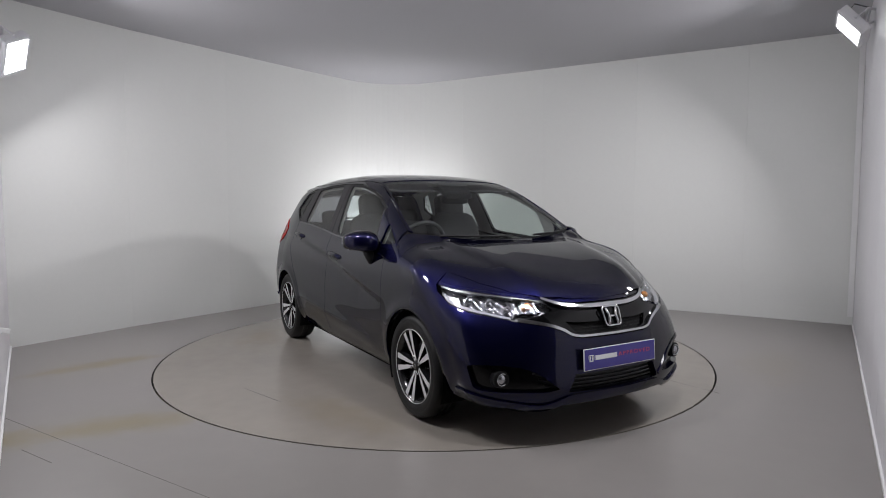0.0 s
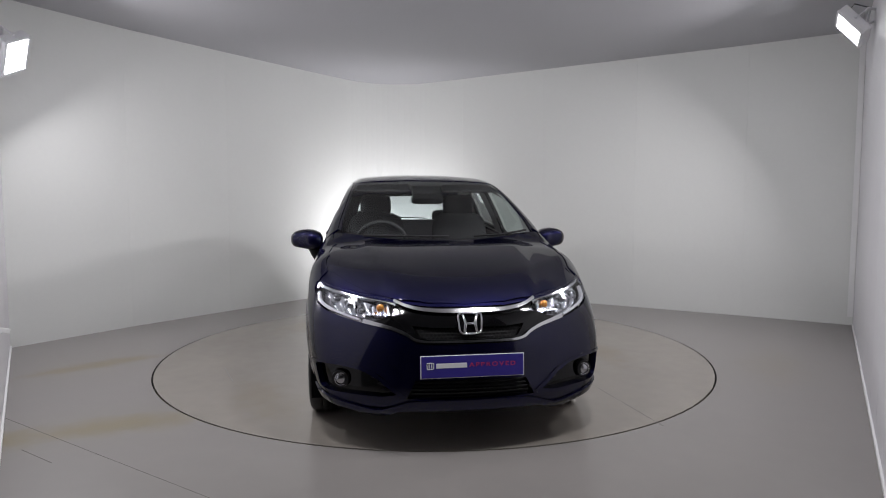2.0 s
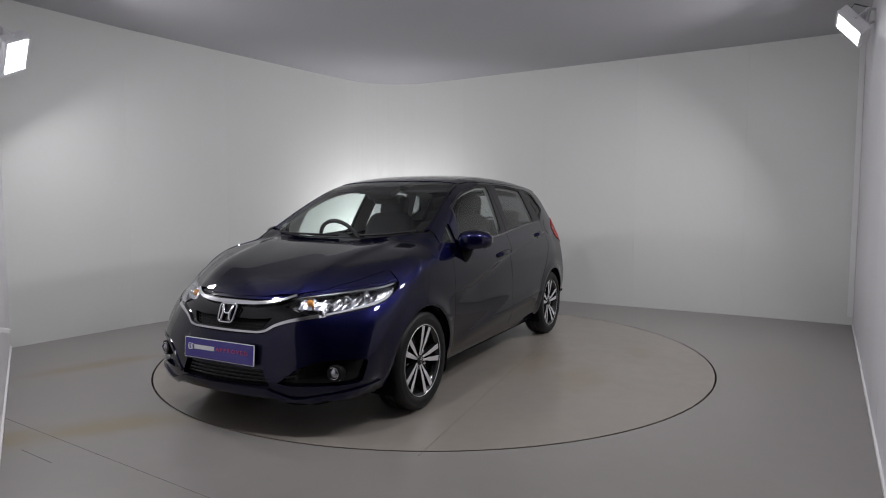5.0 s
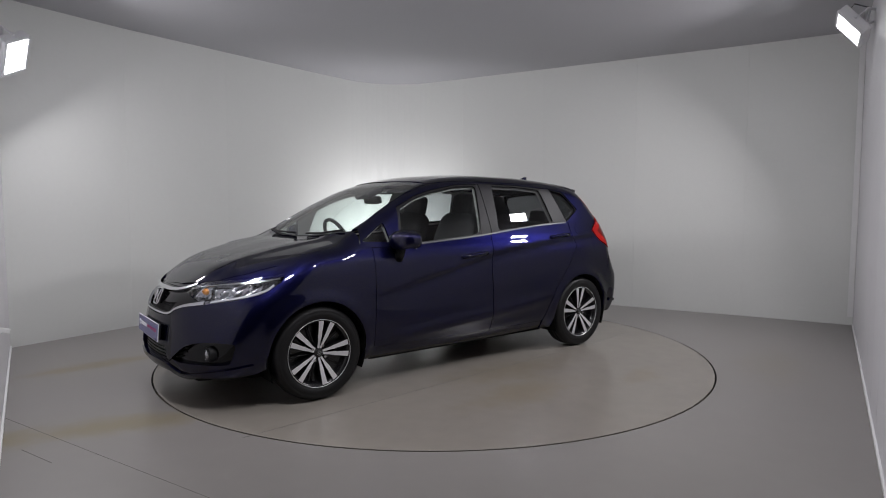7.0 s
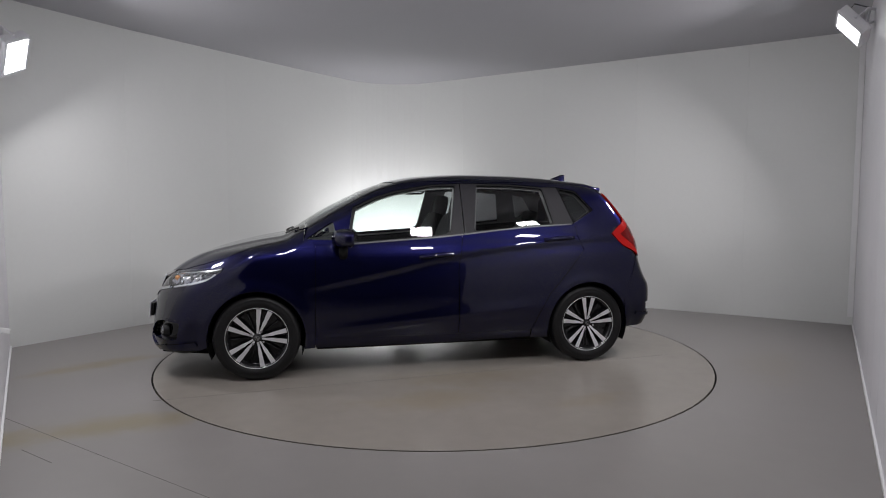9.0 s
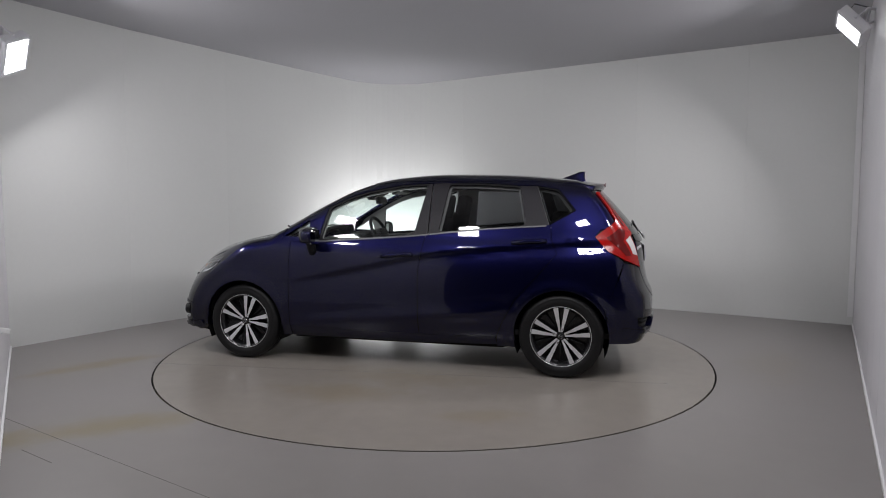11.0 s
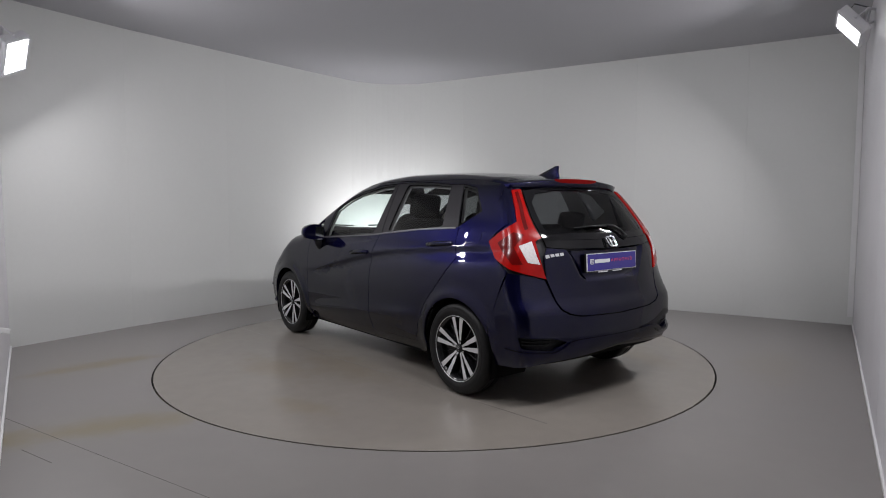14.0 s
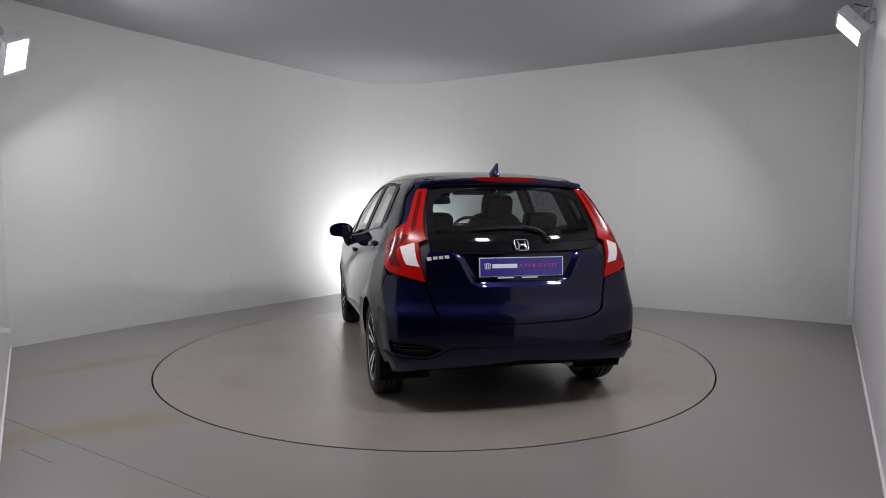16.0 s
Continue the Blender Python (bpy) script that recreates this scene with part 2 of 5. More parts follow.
# ---- floodlights ----
def floodlight(eye, target, roll, wall_point, watts, name="floodlight", w=0.25, h=0.20, wire=None, spread=170):
    """A square LED floodlight on a bracket, with its own lamp in front of the glass."""
    m = look(eye, target, roll)
    thing = new(name)
    thing.matrix_world = m
    tagged(thing, "white LED floodlight on a steel bracket, switched on", "floodlight", "floodlights of the booth")
    bm = bmesh.new()
    box(bm, pose(0, 0, 0.035), w + 0.05, h + 0.05, 0.07, 0.012)
    part("housing", bm, HOUSING, thing)
    bm = bmesh.new()
    for sx, sy, px, py in ((w + 0.05, 0.02, 0, h / 2 + 0.015), (w + 0.05, 0.02, 0, -h / 2 - 0.015), (0.02, h + 0.01, w / 2 + 0.015, 0), (0.02, h + 0.01, -w / 2 - 0.015, 0)):
        box(bm, pose(px, py, -0.006), sx, sy, 0.02, 0.003)
    part("bezel", bm, HOUSING, thing)
    bm = bmesh.new()
    box(bm, pose(0, 0, -0.002), w, h, 0.004)
    part("led_panel", bm, LED, thing, "glowing white LED panel")
    inv = m.inverted()
    wp = inv @ Vector(wall_point)
    bm = bmesh.new()
    for s in (-1, 1):
        tube(bm, [(s * (w / 2 + 0.03), 0, 0.03), (s * (w / 2 + 0.03), 0, 0.14), wp + Vector((s * 0.06, 0, 0))], 0.011)
    tube(bm, [(-(w / 2 + 0.03), 0, 0.14), (w / 2 + 0.03, 0, 0.14)], 0.011)
    part("bracket", bm, HOUSING, thing, "white steel bracket")
    bm = bmesh.new()
    tube(bm, [(0.03, h / 2, 0.07), (0.04, h / 2 + 0.03, 0.11), (0.02, h / 2 + 0.04, 0.16), wp + Vector((0, 0.05, 0))], 0.005)
    part("cable", bm, wire or CABLE_B, thing, "thin supply cable")
    fwd = (Vector(target) - Vector(eye)).normalized()
    lamp = area_lamp("flood_lamp", Vector(eye) + fwd * 0.02, target, w, h, watts, (0.985, 0.965, 1.0), spread)
    lamp.matrix_world = look(Vector(eye) + fwd * 0.02, target, roll)
    return thing


W = 27
floodlight((3.388, -0.168, 2.684), (2.646, 0.118, 2.078), -15, (3.64, -0.23, 2.78), W * 0.85, w=0.22, h=0.23, spread=125)
floodlight((-3.300, -0.305, 2.415), (-2.490, -0.290, 1.825), 57, (-3.53, -0.31, 2.46), W * 0.74, w=0.28, h=0.18, wire=CABLE_W, spread=180)
floodlight((2.02, -2.12, 2.74), (0.3, -0.2, 0.5), 0, (2.30, -2.16, 2.82), W * 0.40)
floodlight((-2.08, -1.82, 2.74), (-0.3, -0.2, 0.5), 0, (-2.46, -1.84, 2.82), W * 0.34)
floodlight((0.85, -2.66, 2.74), (0.25, -1.0, 0.0), 0, (0.87, -2.76, 2.99), W * 0.66)
floodlight((-0.85, -2.66, 2.74), (-0.2, -1.0, 0.0), 0, (-0.87, -2.76, 2.99), W * 0.62)

# the low floodlight in the far corner, turned to the wall
low = new("corner_floodlight")
tagged(low, "white LED floodlight standing on the floor, facing the corner wall", "floodlight", "floodlights of the booth")
low.matrix_world = look((-0.42, 3.0, 0.45), (-0.66, 3.7, 0.8))
bm = bmesh.new()
box(bm, pose(0, 0, 0.035), 0.35, 0.29, 0.07, 0.012)
part("housing", bm, HOUSING, low)
bm = bmesh.new()
box(bm, pose(0, 0, -0.002), 0.30, 0.24, 0.004)
part("led_panel", bm, LED, low, "glowing white LED panel")
inv = low.matrix_world.inverted()
for sx in (-0.16, 0.16):
    for sy in (-0.15, 0.15):
        bm = bmesh.new()
        tube(bm, [(sx * 1.15, 0, 0.03), inv @ Vector((-0.42 + sx * 1.3, 3.0 + sy, 0.012))], 0.012)
        part("stand_leg", bm, HOUSING, low)
area_lamp("flood_lamp", (-0.427, 3.02, 0.459), (-0.66, 3.7, 0.8), 0.30, 0.24, 24, (0.985, 0.965, 1.0))


# ---- turntable ----
turntable = new("turntable")
tagged(turntable, "round flush car turntable with worn grey paint", "turntable")
bm = bmesh.new()
rr = R_TABLE - 0.012
prism(bm, [(rr * math.cos(2 * math.pi * i / 128), rr * math.sin(2 * math.pi * i / 128)) for i in range(128)], -0.055, 0.001)
part("deck", bm, DISC, turntable)
for a, b, wd in (((-1.84, 0.63), (2.05, 1.00), 0.0025), ((0.36, -1.69), (0.76, -1.56), 0.004)):
    u = (Vector(b) - Vector(a))
    mid = (Vector(a) + Vector(b)) / 2
    bm = bmesh.new()
    box(bm, pose(mid.x, mid.y, 0.0012, 0, 0, math.degrees(math.atan2(u.y, u.x))), u.length, wd, 0.001)
    part("seam", bm, CRACK, turntable, "dark seam between the deck plates")


# ================= the car =================
CAR_X, CAR_Y = 0.168, -0.142
car = new("car")
tagged(car, "dark metallic blue five-door hatchback car parked on the turntable", "car")


def paint_material():
    """Dark metallic blue with fine flakes under a clear coat."""
    m = material("blue_paint", (0.006, 0.006, 0.04), 0.36, metal=0.9, coat=1.0)
    nt, b = m.node_tree, m.node_tree.nodes["Principled BSDF"]
    tc, vor = nt.nodes.new("ShaderNodeTexCoord"), nt.nodes.new("ShaderNodeTexNoise")
    vor.inputs["Scale"].default_value, vor.inputs["Detail"].default_value = 420, 2
    nt.links.new(tc.outputs["Object"], vor.inputs["Vector"])
    ramp = nt.nodes.new("ShaderNodeMapRange")
    ramp.inputs["To Min"].default_value, ramp.inputs["To Max"].default_value = 0.7, 1.3
    nt.links.new(vor.outputs["Fac"], ramp.inputs["Value"])
    mul = nt.nodes.new("ShaderNodeVectorMath")
    mul.operation = "SCALE"
    mul.inputs[0].default_value = (0.0040, 0.0042, 0.030)
    nt.links.new(ramp.outputs[0], mul.inputs["Scale"])
    nt.links.new(mul.outputs[0], b.inputs["Base Color"])
    b.inputs["Coat Roughness"].default_value = 0.01
    b.inputs["Coat IOR"].default_value = 1.46
    b.inputs["Specular Tint"].default_value = (0.05, 0.05, 0.14, 1)
    return m


PAINT = paint_material()
GLASS = glass("clear_glass", (0.80, 0.86, 0.84))
PRIVACY = glass("privacy_glass", (0.36, 0.37, 0.38))
QUARTER = glass("quarter_glass", (0.14, 0.145, 0.15), gloss=0.5)
REARGLASS = glass("rear_glass", (0.42, 0.44, 0.45))
LENS = glass("clear_lens", (0.92, 0.93, 0.95))
GLOSSBLACK = material("gloss_black", (0.005, 0.005, 0.006), 0.06, vary=0.1, scale=6, spec=0.35)
GRILLEBLACK = material("grille_black", (0.003, 0.003, 0.0035), 0.07, spec=0.35, vary=0.1, scale=6)
TRIM = material("satin_black_trim", (0.018, 0.017, 0.020), 0.45, spec=0.2, vary=0.15, scale=10, fine=200, rough_vary=0.05)
PLASTIC = material("black_plastic", (0.005, 0.005, 0.006), 0.5, spec=0.3, vary=0.2, scale=9, fine=250, bump=0.0004)
UNDER = material("underbody", (0.004, 0.004, 0.004), 0.9, spec=0.1, vary=0.3, scale=6)
CHROME = material("chrome", (0.66, 0.67, 0.69), 0.14, metal=1.0, rough_vary=0.03)
SATIN = material("satin_chrome", (0.10, 0.10, 0.105), 0.4, metal=0.5)
RUBBER = material("tyre_rubber", (0.006, 0.006, 0.0065), 0.5, spec=0.3, vary=0.25, scale=14, fine=160, bump=0.0008)
ALLOY = material("machined_alloy", (0.80, 0.80, 0.82), 0.45, metal=0.75, vary=0.05, scale=30, fine=300, rough_vary=0.06)
DARKALLOY = material("dark_alloy", (0.010, 0.010, 0.011), 0.18, metal=0.0, vary=0.15, scale=12)
STEEL = material("brake_steel", (0.30, 0.29, 0.28), 0.4, metal=0.9, vary=0.15, scale=20)
SEATCLOTH = material("dark_seat_cloth", (0.020, 0.020, 0.022), 0.85, vary=0.25, scale=12, fine=90)
CABIN = material("cabin_plastic", (0.022, 0.022, 0.024), 0.6, vary=0.15, scale=8, fine=300, bump=0.0004)
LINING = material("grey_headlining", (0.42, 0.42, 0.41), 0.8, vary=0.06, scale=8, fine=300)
REDLENS = material("red_lens", (0.33, 0.0035, 0.0025), 0.22, vary=0.35, scale=14, fine=90, spec=0.25)
REDDARK = material("dark_red_lens", (0.11, 0.002, 0.002), 0.2, vary=0.3, scale=30, fine=150, spec=0.25)
WHITELENS = material("white_lens", (0.75, 0.72, 0.72), 0.12, vary=0.35, scale=60, fine=140, coat=1.0, bump=0.002)
AMBER = material("amber_reflector", (0.75, 0.30, 0.06), 0.15, metal=0.4, vary=0.3, scale=50, fine=150, bump=0.002)
REFLECTOR = material("lamp_reflector", (0.52, 0.53, 0.56), 0.16, metal=1.0, vary=0.12, scale=45, fine=150, bump=0.0015)
LAMPBASE = material("lamp_base", (0.30, 0.30, 0.32), 0.25, metal=0.8, vary=0.2, scale=40, fine=120, bump=0.001)
LIGHTGUIDE = material("light_guide", (0.55, 0.56, 0.60), 0.12, coat=1.0, vary=0.05, scale=30)
PLATE = material("plate_purple", (0.045, 0.035, 0.26), 0.25, vary=0.05, scale=15, coat=0.5)
# copy of the grey lining with the roof's shade put into its colour
SHADEDLINING = material("shaded_headlining", (0.08, 0.08, 0.08), 0.85, vary=0.1, scale=8, fine=300)
PLATEWHITE = material("plate_white", (0.80, 0.80, 0.83), 0.35, vary=0.03)
PLATEPINK = material("plate_red", (0.55, 0.03, 0.10), 0.35, vary=0.03)
MIRROR = material("mirror_glass", (0.85, 0.87, 0.88), 0.01, metal=1.0)

# ---- shape of the bodywork: the meeting of side, top, nose, tail and floor surfaces with rounded edges ----
def curve(table, v):
    """Smooth (monotone cubic) curve through the rows of a table."""
    xs, ys = np.array([q[0] for q in table], float), np.array([q[1] for q in table], float)
    if xs[0] > xs[-1]:
        xs, ys = xs[::-1], ys[::-1]
    v = np.clip(np.asarray(v, float), xs[0], xs[-1])
    h, d = np.diff(xs), np.diff(ys) / np.diff(xs)
    m = np.empty(len(xs))
    m[0], m[-1] = d[0], d[-1]
    for k in range(1, len(xs) - 1):
        if d[k - 1] * d[k] <= 0:
            m[k] = 0
        else:
            w1, w2 = 2 * h[k] + h[k - 1], h[k] + 2 * h[k - 1]
            m[k] = (w1 + w2) / (w1 / d[k - 1] + w2 / d[k])
    i = np.clip(np.searchsorted(xs, v) - 1, 0, len(xs) - 2)
    s = (v - xs[i]) / h[i]
    return ((1 + 2 * s) * (1 - s) ** 2 * ys[i] + s * (1 - s) ** 2 * h[i] * m[i]
            + s * s * (3 - 2 * s) * ys[i + 1] + s * s * (s - 1) * h[i] * m[i + 1])


TOP = [(2.2, 0.50), (2.06, 0.62), (2.0, 0.718), (1.93, 0.775), (1.75, 0.860), (1.5, 0.938), (1.25, 0.993), (1.08, 1.023), (0.98, 1.086),
       (0.82, 1.190), (0.56, 1.325), (0.39, 1.40), (0.2, 1.455), (0.0, 1.485), (-0.34, 1.503), (-0.72, 1.498), (-1.02, 1.482),
       (-1.22, 1.462), (-1.5, 1.425), (-2.1, 1.34)]
CAMBER = [(2.1, 0.038), (1.5, 0.032), (1.1, 0.022), (0.8, 0.05), (0.2, 0.045), (-1.6, 0.04)]
NOSE = [(0.1, 1.93), (0.17, 2.03), (0.22, 2.075), (0.3, 2.088), (0.42, 2.075), (0.52, 2.062), (0.6, 2.042), (0.68, 2.008), (0.76, 1.945), (0.9, 1.80), (1.2, 1.5)]
NOSE_BOW = [(0.2, 0.165), (0.4, 0.160), (0.6, 0.198), (0.75, 0.25), (1.0, 0.28)]
TAIL = [(0.15, -1.78), (0.22, -1.86), (0.28, -1.91), (0.37, -1.94), (0.5, -1.945), (0.58, -1.94), (0.68, -1.90), (0.8, -1.88), (0.93, -1.87),
        (1.02, -1.835), (1.2, -1.695), (1.38, -1.53), (1.5, -1.42)]
TAIL_BOW = [(0.2, 0.06), (0.6, 0.06), (0.8, 0.08), (1.0, 0.095), (1.4, 0.07)]
PLAN = [(2.1, 0.74), (1.9, 0.780), (1.7, 0.815), (1.45, 0.838), (1.265, 0.846), (0.6, 0.842), (0.0, 0.842), (-0.6, 0.845), (-1.265, 0.847), (-1.6, 0.825), (-1.95, 0.775)]
INSET = [(0.1, 0.16), (0.18, 0.10), (0.25, 0.055), (0.35, 0.022), (0.5, 0.003), (0.62, 0.0), (0.76, 0.006), (0.86, 0.020), (0.93, 0.043), (1.0, 0.078), (1.1, 0.115),
         (1.25, 0.18), (1.4, 0.252), (1.55, 0.335)]
SHOULDER = [(2.0, 0.70), (0.9, 0.66), (0.68, 0.69), (0.27, 0.77), (0.0, 0.83), (-0.38, 0.895), (-0.88, 0.945), (-1.36, 0.98), (-1.9, 1.0)]
WHEEL_X, WHEEL_Z, ARCH_R = 1.265, 0.305, 0.336


def smax(a, b, k):
    h = np.maximum(k - np.abs(a - b), 0) / k
    return np.maximum(a, b) + h * h * k * 0.25


def half_width(x, z):
    y = curve(PLAN, x) - curve(INSET, z)
    d = curve(SHOULDER, x) - z
    fade = np.clip((0.95 - x) / 0.5, 0, 1) * np.clip((x + 1.75) / 0.3, 0, 1)
    ramp = np.clip((d + 0.01) / 0.05, 0, 1)
    y = y - 0.017 * fade * ramp * ramp * (3 - 2 * ramp) * np.exp(-np.maximum(d - 0.065, 0) / 0.13)
    low = 0.36 - 0.09 * (x - 0.3)
    y = y + 0.014 * np.clip((0.95 - x) / 0.3, 0, 1) * np.clip((x + 0.95) / 0.3, 0, 1) * np.exp(-((z - low) / 0.055) ** 2)
    for wx in (WHEEL_X, -WHEEL_X):
        r = np.hypot(x - wx, z - WHEEL_Z)
        y = y + 0.012 * np.exp(-((r - ARCH_R - 0.01) / 0.05) ** 2)
    return y


def hull(p):
    """Below zero inside the bodywork, above zero outside; p is an array of points."""
    x, y, z = p[:, 0], np.abs(p[:, 1]), p[:, 2]
    side = y - half_width(x, z)
    yy = y / 0.62
    top = z - curve(TOP, x) + curve(CAMBER, x) * yy ** 2.4
    nose = x - curve(NOSE, z) + curve(NOSE_BOW, z) * (y / 0.645) ** 2.3
    tail = curve(TAIL, z) + curve(TAIL_BOW, z) * (y / 0.6) ** 2.6 - x
    edge = np.interp(x, [-1.6, 0.6, 1.0, 1.6, 2.0], [0.10, 0.09, 0.10, 0.105, 0.09])
    f = smax(side, top, edge)
    f = smax(f, nose, 0.10)
    f = smax(f, tail, 0.07)
    return smax(f, 0.16 - z, 0.05)


def cast(starts, ways, far=2.4, steps=120):
    """First points at which rays from outside meet the bodywork."""
    n = len(starts)
    lo, hi = np.zeros(n), np.full(n, np.nan)
    for s in np.linspace(0, far, steps)[1:]:
        todo = np.isnan(hi)
        if not todo.any():
            break
        inside = hull(starts[todo] + ways[todo] * s) < 0
        ids = np.where(todo)[0][inside]
        hi[ids], lo[ids] = s, s - far / (steps - 1)
    hi = np.where(np.isnan(hi), far, hi)
    for _ in range(18):
        mid = (lo + hi) / 2
        inside = hull(starts + ways * mid[:, None]) < 0
        hi, lo = np.where(inside, mid, hi), np.where(inside, lo, mid)
    return starts + ways * hi[:, None]


def outward(p, e=0.004):
    """Unit normals of the bodywork."""
    g = np.stack([hull(p + np.eye(3)[k] * e) - hull(p - np.eye(3)[k] * e) for k in range(3)], 1)
    return g / np.linalg.norm(g, axis=1, keepdims=True)


# ---- panels cut out of the bodywork ----
def rays(view, uv):
    """Starts and ways for a side view (x, z), a top view (x, y), or a round view of nose or tail (angle in radians, z)."""
    u, v = uv[:, 0], uv[:, 1]
    n, o = len(u), np.zeros(len(u))
    if view == "side":
        return np.stack([u, o + 1.3, v], 1), np.tile([0.0, -1.0, 0.0], (n, 1))
    if view == "top":
        return np.stack([u, v, o + 2.0], 1), np.tile([0.0, 0.0, -1.0], (n, 1))
    s = 1.0 if view == "nose" else -1.0
    d = np.stack([s * np.cos(u), np.sin(u), o], 1)
    return np.array([s, 0, 0]) + np.stack([o, o, v], 1) + d * 1.9, -d


def seam(view, pts, to):
    """Points of one view, put on the bodywork and given in another view's coordinates."""
    p = on_hull(view, pts)
    if to == "side":
        return [(q[0], q[2]) for q in p]
    if to == "top":
        return [(q[0], q[1]) for q in p]
    s = 1.0 if to == "nose" else -1.0
    return [(math.degrees(math.atan2(q[1], s * q[0] - 1.0)), q[2]) for q in p]


def flat(view, pts):
    a = np.array(pts, float)
    if view in ("nose", "tail"):
        a[:, 0] = np.radians(a[:, 0])
    return a


def on_hull(view, pts, offset=0.0):
    s, w = rays(view, flat(view, pts))
    p = cast(s, w)
    return p + outward(p) * offset if offset else p


def inside(poly, q):
    x, y = q[:, 0], q[:, 1]
    r = np.zeros(len(q), bool)
    for a, b in zip(poly, np.roll(poly, -1, 0)):
        cross = ((a[1] > y) != (b[1] > y)) & (x < (b[0] - a[0]) * (y - a[1]) / (b[1] - a[1] + 1e-12) + a[0])
        r ^= cross
    return r


def dense(poly, step):
    out = []
    for a, b in zip(poly, np.roll(poly, -1, 0)):
        n = max(1, int(np.ceil(np.linalg.norm(b - a) / step)))
        out += [a + (b - a) * k / n for k in range(n)]
    return np.array(out)


def rounded(pts, r=0.35, n=4, closed=True):
    """An outline with its corners rounded off: each corner gives way to a short curve."""
    a = np.array(pts, float)
    out = []
    for i in range(len(a)):
        p, q, s = a[i - 1], a[i], a[(i + 1) % len(a)]
        e, f = q + (p - q) * r * 0.5, q + (s - q) * r * 0.5
        for k in range(n + 1):
            t = k / n
            out.append((1 - t) ** 2 * e + 2 * t * (1 - t) * q + t * t * f)
    return [tuple(q) for q in out]


def mirrored(half):
    """A whole nose or tail outline from its left half, which begins and ends near the middle."""
    return list(half) + [(-a, z) for a, z in reversed(half) if abs(a) > 0.01]


def arch(wx, n=40, r=ARCH_R):
    return [(wx + r * math.cos(2 * math.pi * k / n), WHEEL_Z + r * math.sin(2 * math.pi * k / n)) for k in range(n)]


def panel(name, view, outline, mat, parent=None, holes=(), step=0.035, offset=0.0, rim=0.014, label="", push=None, flip=False):
    """A sheet of the bodywork within an outline, with turned-in edges; flip gives the other side of the car."""
    poly = dense(flat(view, outline), step)
    cuts = [dense(flat(view, h), step) for h in holes]
    bounds = [poly] + cuts
    pts, edges = [], []
    for b in bounds:
        k = len(pts)
        pts += list(b)
        edges += [(k + i, k + (i + 1) % len(b)) for i in range(len(b))]
    lo, hi = poly.min(0), poly.max(0)
    gx, gy = np.meshgrid(np.arange(lo[0] + step / 2, hi[0], step), np.arange(lo[1] + step / 2, hi[1], step))
    grid = np.stack([gx.ravel(), gy.ravel()], 1)
    if len(grid):
        keep = inside(poly, grid)
        for c in cuts:
            keep &= ~inside(c, grid)
        rim_pts = np.concatenate(bounds)
        near = np.array([np.min(np.hypot(*(rim_pts - g).T)) for g in grid]) > step * 0.55
        grid = grid[keep & near]
    vs, _, fs, _, _, _ = delaunay_2d_cdt([Vector(q) for q in pts] + [Vector(q) for q in grid], edges, [], 0, 1e-6)
    uv = np.array([(v.x, v.y) for v in vs])
    cen = np.array([uv[list(f)].mean(0) for f in fs])
    ok = inside(poly, cen)
    for c in cuts:
        ok &= ~inside(c, cen)
    faces = [list(f) for f, k in zip(fs, ok) if k]
    used = sorted({i for f in faces for i in f})
    index = {i: k for k, i in enumerate(used)}
    faces = [[index[i] for i in f] for f in faces]
    uv = uv[used]
    s, w = rays(view, uv)
    p = cast(s, w)
    n = outward(p)
    lift = np.full(len(p), offset)
    if push:
        lift = lift + push(p)
        e = 0.004
        t1 = np.cross(n, [0.0, 0.0, 1.0])
        t1 /= np.linalg.norm(t1, axis=1, keepdims=True) + 1e-9
        t2 = np.cross(n, t1)
        g1, g2 = (push(p + t1 * e) - push(p - t1 * e)) / (2 * e), (push(p + t2 * e) - push(p - t2 * e)) / (2 * e)
        nn = n - t1 * g1[:, None] - t2 * g2[:, None]
        p, n = p + n * lift[:, None], nn / np.linalg.norm(nn, axis=1, keepdims=True)
    else:
        p = p + n * lift[:, None]
    # faces look outwards
    a, b, c = (p[[f[k] for f in faces]] for k in range(3))
    fn = np.cross(b - a, c - a)
    fn_out = (fn * n[[f[0] for f in faces]]).sum(1)
    faces = [f if d > 0 else f[::-1] for f, d in zip(faces, fn_out)]
    verts, norms = list(p), list(n)
    if rim:
        seen = {}
        for f in faces:
            for k in range(len(f)):
                e = (f[k], f[(k + 1) % len(f)])
                seen.setdefault((min(e), max(e)), []).append(e)
        for es in seen.values():
            if len(es) == 1:
                i, j = es[0]
                k = len(verts)
                quad = [p[i], p[j], p[j] - n[j] * rim, p[i] - n[i] * rim]
                q = np.cross(p[j] - p[i], -n[i])
                q = -q / (np.linalg.norm(q) + 1e-9)
                verts += quad
                norms += [q] * 4
                faces.append([k + 1, k, k + 3, k + 2])
    v, nr = np.array(verts), np.array(norms)
    if flip:
        v, nr = v * [1, -1, 1], nr * [1, -1, 1]
        faces = [f[::-1] for f in faces]
    me = bpy.data.meshes.new(name)
    me.from_pydata([tuple(q) for q in v], [], faces)
    for poly3 in me.polygons:
        poly3.use_smooth = True
    me.normals_split_custom_set_from_vertices([tuple(q) for q in nr])
    me.materials.append(mat)
    ob = new(name, me)
    ob.parent = parent or car
    if label:
        tagged(ob, label)
    return ob


def both(name, view, outline, mat, parents=(None, None), **kw):
    """The same panel on the left and the right of the car."""
    return [panel(name, view, outline, mat, parents[k], flip=bool(k), **kw) for k in (0, 1)]


